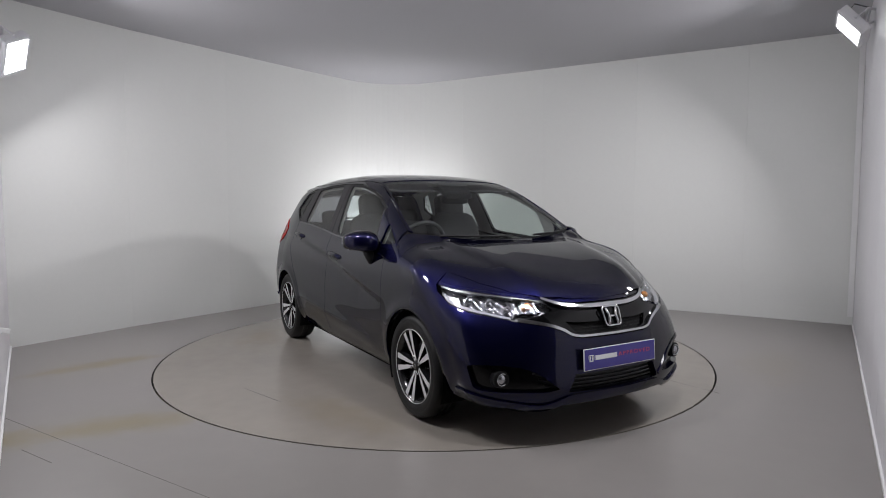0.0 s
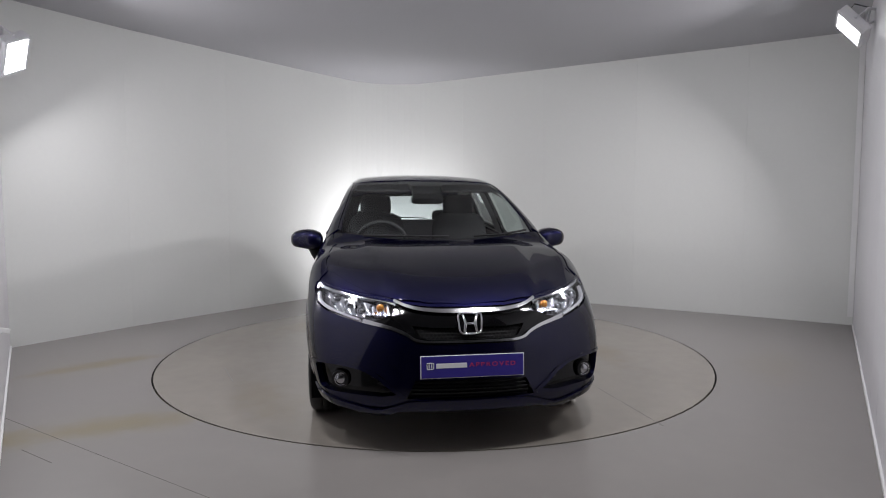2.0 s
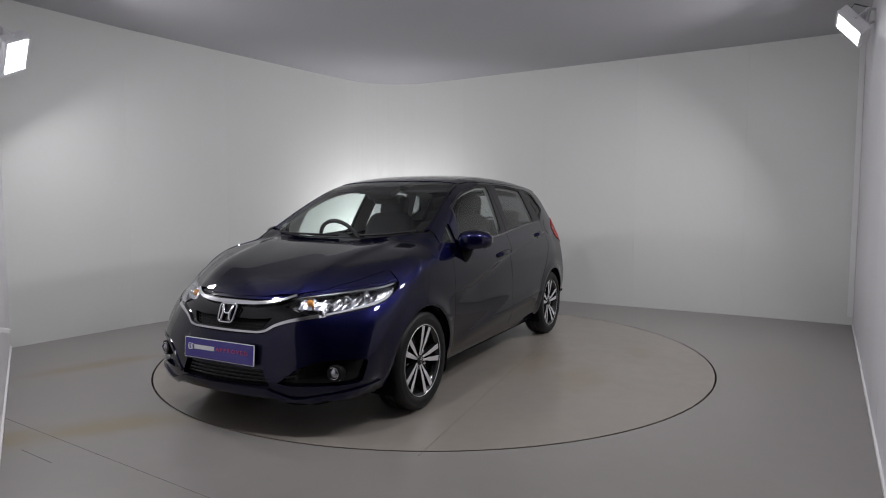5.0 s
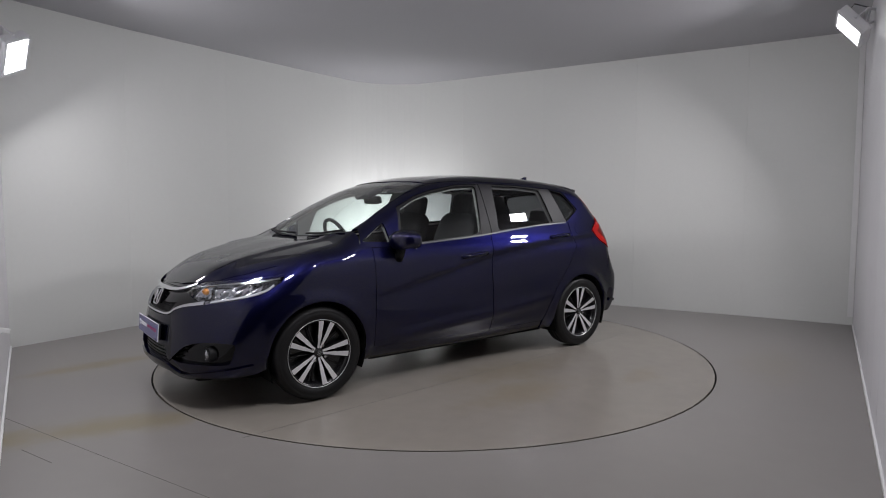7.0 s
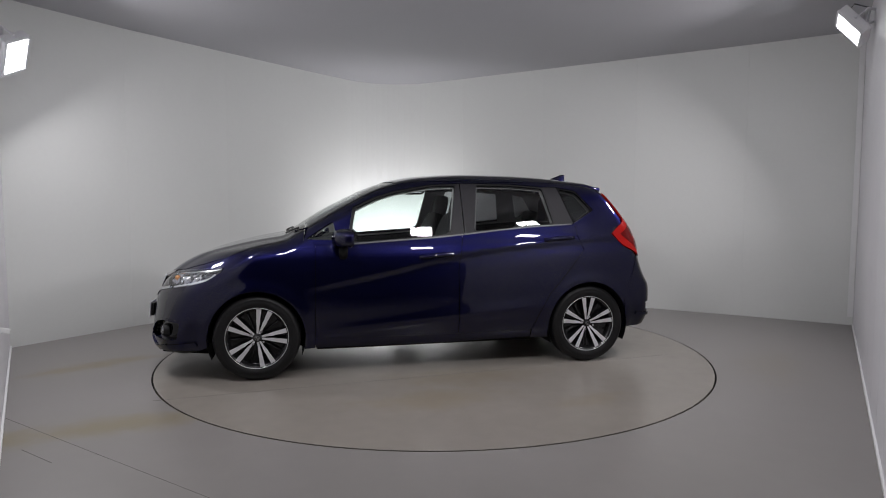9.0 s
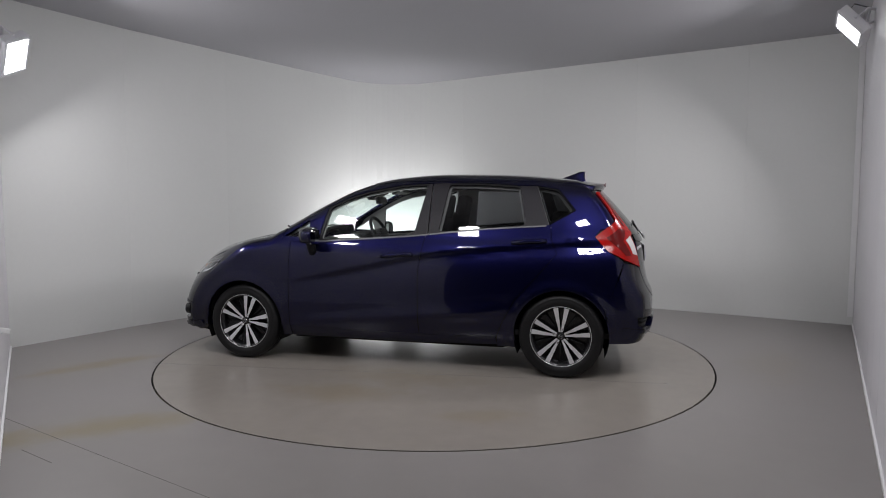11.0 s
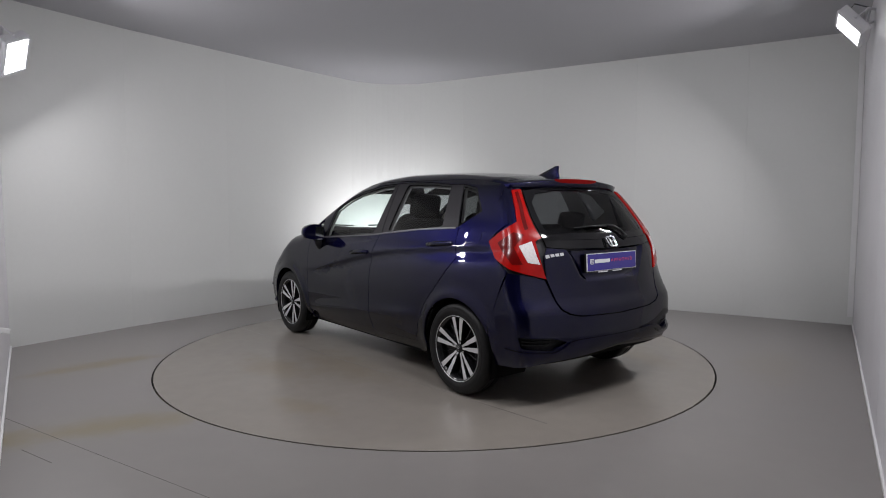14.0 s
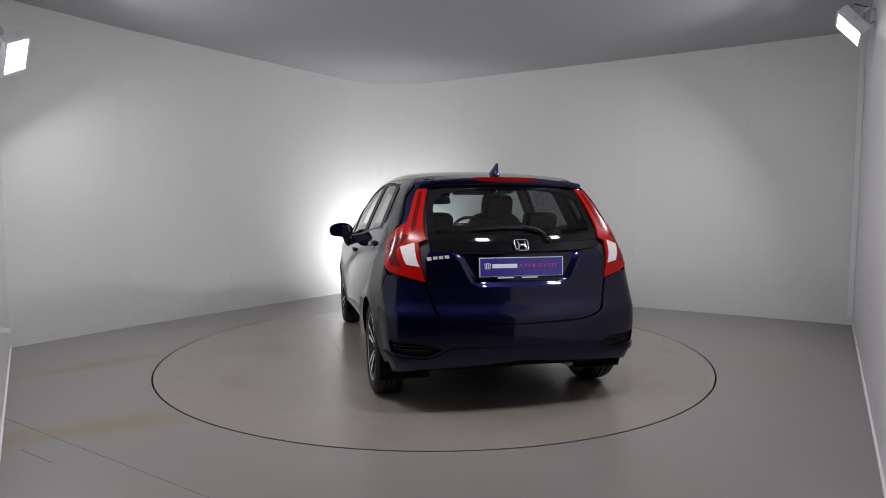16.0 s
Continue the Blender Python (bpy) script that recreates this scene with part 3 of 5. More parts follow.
def ribbon(line, widths):
    """The outline of a strip along a line, with a width at each of its points."""
    a = np.array(line, float)
    k = np.array([57.3, 1.0]) if np.abs(a[:, 0]).max() > 3 else np.array([1.0, 1.0])
    b = a / k
    t = np.gradient(b, axis=0)
    t /= np.linalg.norm(t, axis=1, keepdims=True)
    nrm = np.stack([-t[:, 1], t[:, 0]], 1) * (np.array(widths) / 2)[:, None]
    return [tuple(q) for q in (b + nrm) * k] + [tuple(q) for q in ((b - nrm) * k)[::-1]]


def smooth_line(pts, n=5):
    """A smooth line through points."""
    a = np.array(pts, float)
    t = np.concatenate([[0], np.cumsum(np.linalg.norm(np.diff(a, axis=0) / (np.array([57.3, 1]) if np.abs(a).max() > 3 else 1), axis=1))])
    s = np.linspace(0, t[-1], n * (len(a) - 1) + 1)
    return [tuple(q) for q in np.stack([curve(list(zip(t, a[:, k])), s) for k in range(2)], 1)]


# ---- outer panels ----
rail_x = [0.90, 0.80, 0.65, 0.50, 0.35, 0.22, 0.05, -0.2, -0.5, -0.8, -1.1, -1.3, -1.42]
rail_y = [0.672, 0.655, 0.625, 0.597, 0.570, 0.552, 0.552, 0.562, 0.568, 0.568, 0.560, 0.552, 0.545]
RAIL = list(zip(rail_x, rail_y))
RAIL_SIDE = seam("top", RAIL, "side")
BONNET_EDGE = [(0.93, 0.695), (1.1, 0.700), (1.3, 0.708), (1.47, 0.715)]
LEAD = [(1.500, 0.692), (1.645, 0.606), (1.780, 0.492), (1.872, 0.365), (1.925, 0.20), (1.946, 0.0)]
COWL = [(1.085, 0.0), (1.075, 0.25), (1.03, 0.48), (0.945, 0.66)]

bonnet_half = COWL + BONNET_EDGE[:1] + BONNET_EDGE[1:] + LEAD
bonnet = bonnet_half + [(x, -y) for x, y in reversed(bonnet_half) if y > 0.01]


def bonnet_push(p):
    """Two soft raised ridges that run from the screen to the nose."""
    y = np.abs(p[:, 1])
    ridge = 0.50 - 0.16 * (p[:, 0] - 1.0)
    return 0.010 * np.exp(-np.maximum(ridge - y, 0) ** 2 / 0.02) * np.where(y < ridge, 1, np.exp(-((y - ridge) / 0.045) ** 2)) - 0.004


panel("bonnet", "top", bonnet, PAINT, push=bonnet_push, rim=0.02)
screen_half = [(1.07, 0.0), (1.055, 0.25), (1.01, 0.46), (0.93, 0.645), (0.80, 0.637), (0.65, 0.607), (0.50, 0.58), (0.35, 0.553), (0.235, 0.535), (0.27, 0.3), (0.285, 0.0)]
screen = screen_half + [(x, -y) for x, y in reversed(screen_half) if y > 0.01]
windscreen = panel("windscreen", "top", screen, GLASS, offset=-0.004, rim=0.004, label="clear windscreen")
windscreen.visible_shadow = False
frit_half = [(0.290, 0.0), (0.275, 0.3), (0.240, 0.530), (0.285, 0.523), (0.325, 0.3), (0.34, 0.13), (0.40, 0.11), (0.405, 0.0)]
panel("screen_frit", "top", frit_half + [(x, -y) for x, y in reversed(frit_half) if y > 0.01], GLOSSBLACK, offset=-0.009, rim=0, step=0.03, label="black printed band of the windscreen")
both("a_pillar_trim", "top", screen_half[3:9] + [(x, y - 0.004) for x, y in reversed(RAIL[:6])], PAINT, offset=-0.001, step=0.03)
roof_half = [(0.28, 0.0), (0.265, 0.3), (0.232, 0.535)] + [(0.222, 0.546)] + [(x, y - 0.003) for x, y in RAIL[6:]] + [(-1.44, 0.3), (-1.445, 0.0)]
roof = roof_half + [(x, -y) for x, y in reversed(roof_half) if y > 0.01]
panel("roof", "top", roof, PAINT, step=0.05)

BELT = [(0.90, 0.962), (0.70, 0.955), (0.50, 0.958), (0.20, 0.985), (-0.16, 1.010), (-0.40, 1.035), (-0.80, 1.072), (-1.16, 1.092)]
FDW = rounded([(0.605, 0.972), (0.553, 1.222), (0.40, 1.295), (0.26, 1.338), (-0.04, 1.392), (-0.228, 1.398), (-0.155, 1.024)], 0.25)
RDW = rounded([(-0.345, 1.044), (-0.400, 1.402), (-0.69, 1.398), (-0.945, 1.378), (-1.000, 1.098)], 0.16)
RQW = rounded([(-1.085, 1.376), (-1.225, 1.348), (-1.342, 1.205), (-1.175, 1.112)], 0.3)
FQW = rounded([(0.925, 0.998), (0.722, 1.128), (0.690, 0.988)], 0.22)
OPEN = [(0.628, 0.966), (0.575, 1.232), (0.40, 1.312), (0.26, 1.354), (-0.04, 1.408), (-0.235, 1.414), (-0.40, 1.418), (-0.69, 1.413), (-0.95, 1.392),
        (-1.075, 1.390), (-1.232, 1.362), (-1.362, 1.205), (-1.175, 1.099), (-0.80, 1.078), (-0.40, 1.041), (-0.16, 1.016), (0.20, 0.991)]
QUARTER_SEAM = [(-1.185, 1.0), (-1.228, 0.895), (-1.059, 0.700), (-0.931, 0.558), (-0.845, 0.40), (-0.795, 0.275)]

frame_line = [(0.935, 0.985)] + RAIL_SIDE + [(-1.462, 1.345), (-1.475, 1.26), (-1.45, 1.12), (-1.22, 1.094)] + BELT[::-1]
both("side_frame", "side", frame_line, PAINT, holes=[OPEN, FQW], step=0.03)
both("b_pillar_trim", "side", [(-0.158, 1.016), (-0.232, 1.412), (-0.262, 1.413), (-0.262, 1.024)], TRIM, offset=-0.003, label="satin black pillar trim")
both("rear_door_trim", "side", [(-0.270, 1.025), (-0.270, 1.414), (-0.398, 1.416), (-0.342, 1.036)], TRIM, offset=-0.003, label="satin black pillar trim")
both("c_pillar_trim", "side", [(-1.004, 1.092), (-0.952, 1.390), (-1.073, 1.388), (-1.168, 1.100)], TRIM, offset=-0.003, label="satin black pillar trim")
both("window_frame", "side", [(0.626, 0.968), (0.573, 1.230), (0.40, 1.310), (0.26, 1.352), (-0.04, 1.406), (-0.233, 1.412), (-0.157, 1.018), (0.20, 0.993)], PLASTIC, holes=[FDW], offset=-0.004, step=0.03)
both("window_frame", "side", [(-0.343, 1.038), (-0.400, 1.416), (-0.69, 1.411), (-0.951, 1.390), (-1.003, 1.090), (-0.80, 1.080)], PLASTIC, holes=[RDW], offset=-0.004, step=0.03)
both("window_frame", "side", [(-1.076, 1.388), (-1.231, 1.360), (-1.360, 1.205), (-1.172, 1.101)], GLOSSBLACK, holes=[RQW], offset=-0.004, step=0.03)
for line, mat, lab in ((FDW, GLASS, "clear front door window"), (RDW, PRIVACY, "dark tinted rear door window"),
                       (RQW, QUARTER, "dark tinted quarter window"), (FQW, GLASS, "clear triangular quarter window")):
    for ob in both("side_window", "side", line, mat, offset=-0.008, rim=0.0, step=0.05, label=lab):
        ob.visible_shadow = False
both("belt_moulding", "side", ribbon(smooth_line([(0.64, 0.958), (0.20, 0.986), (-0.16, 1.011), (-0.40, 1.036), (-0.80, 1.073), (-1.15, 1.092)]), [0.010] * 26), SATIN, offset=0.004, rim=0.006, label="satin grey belt moulding")

arches = [arch(WHEEL_X), arch(-WHEEL_X)]
fender_top = seam("top", [(x, y + 0.004) for x, y in BONNET_EDGE], "side")
fender = [(0.938, 0.984)] + fender_top + [(1.475, 0.806), (1.50, 0.775), (1.466, 0.713), (1.452, 0.625), (1.45, 0.30), (1.0, 0.20), (0.862, 0.20), (0.862, 0.285), (0.857, 0.70), (0.854, 0.955)]
both("front_fender", "side", fender, PAINT, step=0.022, holes=[arches[0]])
belt_front = [(0.850, 0.956)] + BELT[1:5] + [(-0.245, 1.019)]
doors_f = both("front_door", "side", [(0.853, 0.70), (0.858, 0.285)] + [(0.3, 0.272), (-0.204, 0.268), (-0.200, 0.75), (-0.244, 1.010)] + belt_front[::-1], PAINT, step=0.02)
belt_rear = [(-0.251, 1.020)] + BELT[5:] + [(-1.18, 1.090)]
doors_r = both("rear_door", "side", [(-0.210, 0.268), (-0.206, 0.75), (-0.250, 1.010)] + belt_rear + QUARTER_SEAM, PAINT, step=0.02)
quarter = [(-1.186, 1.090), (-1.191, 1.0), (-1.234, 0.893), (-1.066, 0.698), (-0.937, 0.556), (-0.851, 0.398), (-0.801, 0.272), (-0.80, 0.20), (-1.0, 0.20), (-1.57, 0.30),
           (-1.575, 0.50), (-1.645, 0.70), (-1.690, 0.845), (-1.586, 0.915), (-1.490, 1.016), (-1.535, 1.075), (-1.60, 1.13), (-1.56, 1.20), (-1.475, 1.30), (-1.475, 1.26), (-1.45, 1.12), (-1.22, 1.094)]
quarters = both("rear_quarter", "side", quarter, PAINT, step=0.022, holes=[arches[1]])
both("sill", "side", [(0.86, 0.278), (0.3, 0.266), (-0.20, 0.262), (-0.79, 0.268), (-0.80, 0.205), (-0.2, 0.190), (0.86, 0.195)], PAINT, offset=-0.006, label="dark blue sill below the doors")
flap = [(-1.335 + 0.085 * math.cos(a) * (0.8 + 0.2 * abs(math.cos(a))), 1.035 + 0.072 * math.sin(a)) for a in np.linspace(0, 2 * math.pi, 28)[:-1]]
panel("fuel_flap", "side", flap, PAINT, offset=0.0015, rim=0.004)

both("inner_structure", "side", [(1.44, 0.78), (1.44, 0.30), (0.9, 0.21), (-0.8, 0.21), (-1.56, 0.30), (-1.56, 0.6), (-1.60, 0.86), (-1.42, 1.08), (-1.16, 1.08), (-0.4, 1.022), (-0.16, 0.998), (0.2, 0.974), (0.6, 0.945), (0.92, 0.945), (1.2, 0.90)], UNDER, holes=arches, offset=-0.022, rim=0.0, step=0.06)

both("bonnet_landing", "top", [(0.95, 0.655), (1.1, 0.66), (1.3, 0.665), (1.46, 0.66), (1.51, 0.725), (1.40, 0.745), (1.2, 0.742), (0.95, 0.735)], PAINT, offset=-0.004, rim=0, step=0.025)
both("slam_panel", "nose", [(0.0, 0.757), (12.0, 0.762), (23.6, 0.780), (36.0, 0.825), (48.0, 0.865), (58.0, 0.895), (60.5, 0.880), (59.5, 0.815), (52.5, 0.795), (36.0, 0.768), (23.6, 0.746), (12.0, 0.729), (0.0, 0.727)], PAINT, offset=-0.007, rim=0, step=0.02)

# ---- nose ----
bumper_half = [(0.0, 0.548), (12.4, 0.551), (15.1, 0.559), (17.9, 0.588), (22.0, 0.615), (31.5, 0.641), (45.2, 0.679), (52.0, 0.710), (56.8, 0.765)]
side_bits = seam("side", [(1.497, 0.774), (1.461, 0.713), (1.447, 0.590), (1.50, 0.546), (1.55, 0.484), (1.585, 0.407), (1.600, 0.33), (1.597, 0.25)], "nose")
bumper_half += side_bits + [(49.0, 0.222), (40.0, 0.215), (33.0, 0.210), (25.0, 0.195), (17.0, 0.215), (0.0, 0.22)]
FOGHOLE = rounded([(45.0, 0.425), (33.5, 0.440), (24.5, 0.398), (18.5, 0.305), (24.0, 0.288), (43.0, 0.300)], 0.3)
INTAKE_half = [(0.0, 0.375), (15.0, 0.372), (17.3, 0.282), (0.0, 0.275)]
front_bumper = panel("front_bumper", "nose", mirrored(bumper_half), PAINT, holes=[FOGHOLE, [(-a, z) for a, z in FOGHOLE], mirrored(INTAKE_half)], step=0.03, rim=0.035)
panel("lower_grille", "nose", mirrored([(0.0, 0.385), (16.0, 0.382), (18.2, 0.275), (0.0, 0.268)]), PLASTIC, offset=-0.032, rim=0)
for k in range(5):
    z = 0.285 + k * 0.020
    panel("grille_slat", "nose", mirrored([(0.0, z + 0.004), (16.0, z + 0.004), (16.0, z - 0.004), (0.0, z - 0.004)]), GLOSSBLACK, offset=-0.020, rim=0.012)
for s, ob in enumerate(both("fog_lamp_surround", "nose", [(47.0, 0.435), (33.0, 0.452), (23.5, 0.408), (16.8, 0.300), (24.0, 0.276), (45.0, 0.288)], GLOSSBLACK, offset=-0.030, rim=0, label="gloss black fog lamp surround")):
    side = 1 if s == 0 else -1
    q = on_hull("nose", [(35.5, 0.361)], -0.012)[0]
    bm = bmesh.new()
    bmesh.ops.create_cone(bm, segments=32, radius1=0.050, radius2=0.043, depth=0.04, cap_ends=True, matrix=Matrix.Translation((q[0] - 0.012, q[1] * side, q[2])) @ pose(0, 0, 0, 0, 90, side * 14))
    part("fog_lamp_ring", bm, PLASTIC, ob)
    bm = bmesh.new()
    bmesh.ops.create_uvsphere(bm, u_segments=24, v_segments=12, radius=0.028, matrix=Matrix.Translation((q[0] + 0.002, q[1] * side, q[2])) @ Matrix.Diagonal((0.5, 1, 1, 1)))
    part("fog_lamp", bm, REFLECTOR, ob, "round clear fog lamp", smooth=True)
    bm = bmesh.new()
    tube(bm, [(q[0] + 0.010, q[1] * side + 0.031 * math.cos(a), q[2] + 0.031 * math.sin(a)) for a in np.linspace(0, 2 * math.pi, 25)[:-1]], 0.003, 6, True)
    part("chrome_ring", bm, CHROME, ob, smooth=True)
    bm = bmesh.new()
    for k in range(3):
        tube(bm, list(on_hull("nose", [(27.0 - 1.5 * k, 0.385 - 0.03 * k), (23.5 - 1.5 * k, 0.37 - 0.03 * k)], -0.024) * [1, side, 1]), 0.006, 6)
    part("vent_slat", bm, PLASTIC, ob)
both("bumper_lip", "nose", ribbon(smooth_line([(49.0, 0.275), (42.0, 0.258), (33.0, 0.232), (25.0, 0.208), (20.0, 0.232), (16.0, 0.256), (8.0, 0.262), (0.0, 0.261)]), [0.030] * 36), PAINT, offset=0.012, rim=0.02, step=0.02)
both("fog_lamp_blade", "nose", ribbon(smooth_line([(46.5, 0.432), (38.0, 0.440), (31.0, 0.428), (25.5, 0.392), (21.5, 0.340), (18.0, 0.292)]), np.linspace(0.012, 0.022, 26)), PAINT, offset=0.006, rim=0.022, step=0.02)
both("lower_valance", "nose", [(0.0, 0.225), (17.0, 0.220), (25.0, 0.200), (40.0, 0.220), (48.0, 0.20), (40.0, 0.165), (0.0, 0.165)], PLASTIC, offset=-0.02, rim=0)

HEADLAMP = [(58.6, 0.826), (57.0, 0.775), (52.7, 0.718), (45.2, 0.688), (38.0, 0.667), (31.5, 0.650), (25.5, 0.672), (20.6, 0.700), (21.8, 0.728), (23.6, 0.760), (30.0, 0.769), (36.0, 0.779), (45.0, 0.792), (52.5, 0.806)]
grille_half = [(0.0, 0.736), (11.9, 0.739), (20.0, 0.744), (23.0, 0.747), (20.0, 0.700), (25.5, 0.668), (30.6, 0.648), (22.0, 0.621), (17.9, 0.593), (15.1, 0.564), (12.4, 0.556), (0.0, 0.553)]
MESHHOLE = [(0.0, 0.632), (10.0, 0.630), (16.5, 0.640), (14.0, 0.585), (12.0, 0.574), (0.0, 0.573)]
grille = panel("grille", "nose", mirrored(grille_half), GRILLEBLACK, holes=[mirrored(MESHHOLE)], offset=-0.012, rim=0.03, label="gloss black grille with chrome bars")
panel("grille_backing", "nose", mirrored([(0.0, 0.64), (17.5, 0.648), (14.8, 0.58), (0.0, 0.565)]), PLASTIC, grille, offset=-0.045, rim=0)
bm = bmesh.new()
for row in range(4):
    for k in range(26):
        a, z = -15.3 + k * 1.2 + (0.6 if row % 2 else 0), 0.582 + row * 0.0155
        if abs(a) > 15.5 - max(0, 0.63 - z) * 50:
            continue
        h = [(a + 0.56 * math.cos(t), z + 0.0088 * math.sin(t)) for t in np.linspace(0, 2 * math.pi, 7)[:-1]]
        tube(bm, [tuple(q) for q in on_hull("nose", h, -0.026)], 0.0018, 4, True)
part("honeycomb_mesh", bm, PLASTIC, grille)
both("chrome_bar", "nose", ribbon(smooth_line([(0.0, 0.703), (7.8, 0.704), (14.0, 0.711), (18.4, 0.724), (23.3, 0.750)]), np.linspace(0.020, 0.011, 21)), CHROME, (grille, grille), offset=0.006, rim=0.016, step=0.02, label="chrome upper grille bar")
both("chrome_bar", "nose", ribbon(smooth_line([(0.0, 0.561), (12.0, 0.562), (15.1, 0.570), (17.9, 0.598), (22.0, 0.622), (26.5, 0.637), (31.0, 0.649)]), np.concatenate([np.full(11, 0.011), np.linspace(0.011, 0.019, 20)])), CHROME, (grille, grille), offset=0.005, rim=0.016, step=0.02, label="chrome lower grille bar")

for s, lamp in enumerate(both("headlamp", "nose", HEADLAMP, LAMPBASE, offset=-0.055, rim=0, step=0.025, label="clear headlamp with chrome reflectors")):
    side = 1 if s == 0 else -1
    lens = panel("lens", "nose", HEADLAMP, LENS, lamp, offset=-0.001, rim=0.0, step=0.025, flip=bool(s), label="clear headlamp lens")
    lens.visible_shadow = False
    # surrounding wall of the lamp bowl
    panel("lamp_bezel", "nose", ribbon(smooth_line([(22.5, 0.738), (24.5, 0.748), (36.0, 0.767), (52.0, 0.790), (57.0, 0.806)]), [0.014] * 21), REFLECTOR, lamp, offset=-0.010, rim=0.045, step=0.02, flip=bool(s))
    panel("light_guide", "nose", ribbon(smooth_line([(33.0, 0.659), (40.0, 0.680), (47.0, 0.703), (51.0, 0.722), (53.5, 0.740), (55.0, 0.765)]), [0.010] * 13 + [0.013] * 13), LIGHTGUIDE, lamp, offset=-0.008, rim=0.02, step=0.015, flip=bool(s), label="white daytime light guide")
    panel("indicator", "nose", [(29.5, 0.752), (31.5, 0.688), (23.5, 0.694), (24.5, 0.742)], REFLECTOR, lamp, offset=-0.030, rim=0.02, step=0.012, flip=bool(s),
          push=lambda p: -0.008 * np.cos(p[:, 1] * 160), label="chrome indicator reflector")
    q = on_hull("nose", [(27.6, 0.726)], -0.026)[0]
    bm = bmesh.new()
    bmesh.ops.create_uvsphere(bm, u_segments=16, v_segments=10, radius=0.021, matrix=Matrix.Translation((q[0], q[1] * side, q[2])))
    part("indicator_bulb", bm, AMBER, lamp, "amber indicator bulb", smooth=True)
    panel("reflector", "nose", [(50.5, 0.775), (49.5, 0.735), (44.0, 0.706), (32.5, 0.676), (31.0, 0.748), (40.0, 0.765)], REFLECTOR, lamp, offset=-0.042, rim=0, step=0.012, flip=bool(s),
          push=lambda p: -0.012 * np.cos(p[:, 1] * 95) * np.cos((p[:, 2] - 0.72) * 45), label="faceted chrome reflector")
    for a, z, r in ((46.0, 0.745, 0.030), (39.5, 0.730, 0.033), (34.0, 0.707, 0.022)):
        q = on_hull("nose", [(a, z)], -0.036)[0]
        bm = bmesh.new()
        tube(bm, [(q[0], (q[1] + r * 0.95 * math.cos(t)) * side, q[2] + r * math.sin(t)) for t in np.linspace(0, 2 * math.pi, 25)[:-1]], 0.005, 6, True)
        part("bowl_ring", bm, CHROME, lamp, smooth=True)
        bm = bmesh.new()
        bmesh.ops.create_uvsphere(bm, u_segments=20, v_segments=10, radius=r * 0.72, matrix=Matrix.Translation((q[0], q[1] * side, q[2])) @ Matrix.Diagonal((0.7, 1, 1, 1)))
        part("bulb_cover", bm, REFLECTOR, lamp, smooth=True)


def emblem(bm, m, w, h):
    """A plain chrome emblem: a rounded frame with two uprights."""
    top, low = w / 2, w / 2 * 0.86
    ring = rounded([(-top, h / 2), (top, h / 2), (low, -h / 2), (-low, -h / 2)], 0.45, 5)
    tube(bm, [m @ Vector((0, y, z)) for y, z in ring], w * 0.045, 8, True)
    for s in (-1, 1):
        tube(bm, [m @ Vector((0.002, s * w * 0.30, h * 0.42)), m @ Vector((0.004, s * w * 0.205, h * 0.05)), m @ Vector((0.004, s * w * 0.195, -h * 0.10)), m @ Vector((0.002, s * w * 0.25, -h * 0.42))], w * 0.068, 8)
    tube(bm, [m @ Vector((0.003, -w * 0.2, -h * 0.02)), m @ Vector((0.003, w * 0.2, -h * 0.02))], w * 0.055, 8)
    return bm


def number_plate(name, m):
    """A purple show plate with a white rim, plain brand bars and the word APPROVED."""
    bm = bmesh.new()
    box(bm, m, 0.006, 0.525, 0.113, 0.002)
    me_ob = part(name, bm, PLATEWHITE, car, "purple show plate with white and red marking")
    bm = bmesh.new()
    box(bm, m @ pose(0.0022, 0, 0), 0.004, 0.516, 0.106, 0.001)
    part("plate_face", bm, PLATE, me_ob)
    bm = bmesh.new()
    ringm = m @ pose(0.0046, -0.213, 0.006)
    tube(bm, [ringm @ Vector((0, y, z)) for y, z in rounded([(-0.018, 0.015), (0.018, 0.015), (0.015, -0.015), (-0.015, -0.015)], 0.4, 3)], 0.0022, 5, True)
    for s in (-1, 1):
        box(bm, ringm @ pose(0, s * 0.0065, 0), 0.001, 0.005, 0.022)
    part("plate_emblem", bm, PLATEWHITE, me_ob)
    bm = bmesh.new()
    box(bm, m @ pose(0.0046, -0.107, 0.006), 0.001, 0.155, 0.024, 0.0004)
    part("brand_bar", bm, PLATEWHITE, me_ob, "plain white marking bar")
    txt = bpy.data.curves.new("approved_text", "FONT")
    txt.body, txt.size, txt.align_x, txt.align_y = "APPROVED", 0.033, "LEFT", "CENTER"
    txt.space_character, txt.extrude = 1.35, 0.0004
    tmp = new("approved_text", txt)
    bpy.context.view_layer.update()
    me = bpy.data.meshes.new_from_object(tmp.evaluated_get(bpy.context.evaluated_depsgraph_get()))
    bpy.data.objects.remove(tmp)
    width = max(v.co.x for v in me.vertices)
    me.transform(m @ pose(0.0048, -0.018, 0.006, 90, 0, 90) @ Matrix.Diagonal((0.235 / width, 0.9, 1, 1)))
    me.materials.append(PLATEPINK)
    t = new("approved_text", me)
    t.parent = me_ob
    return me_ob


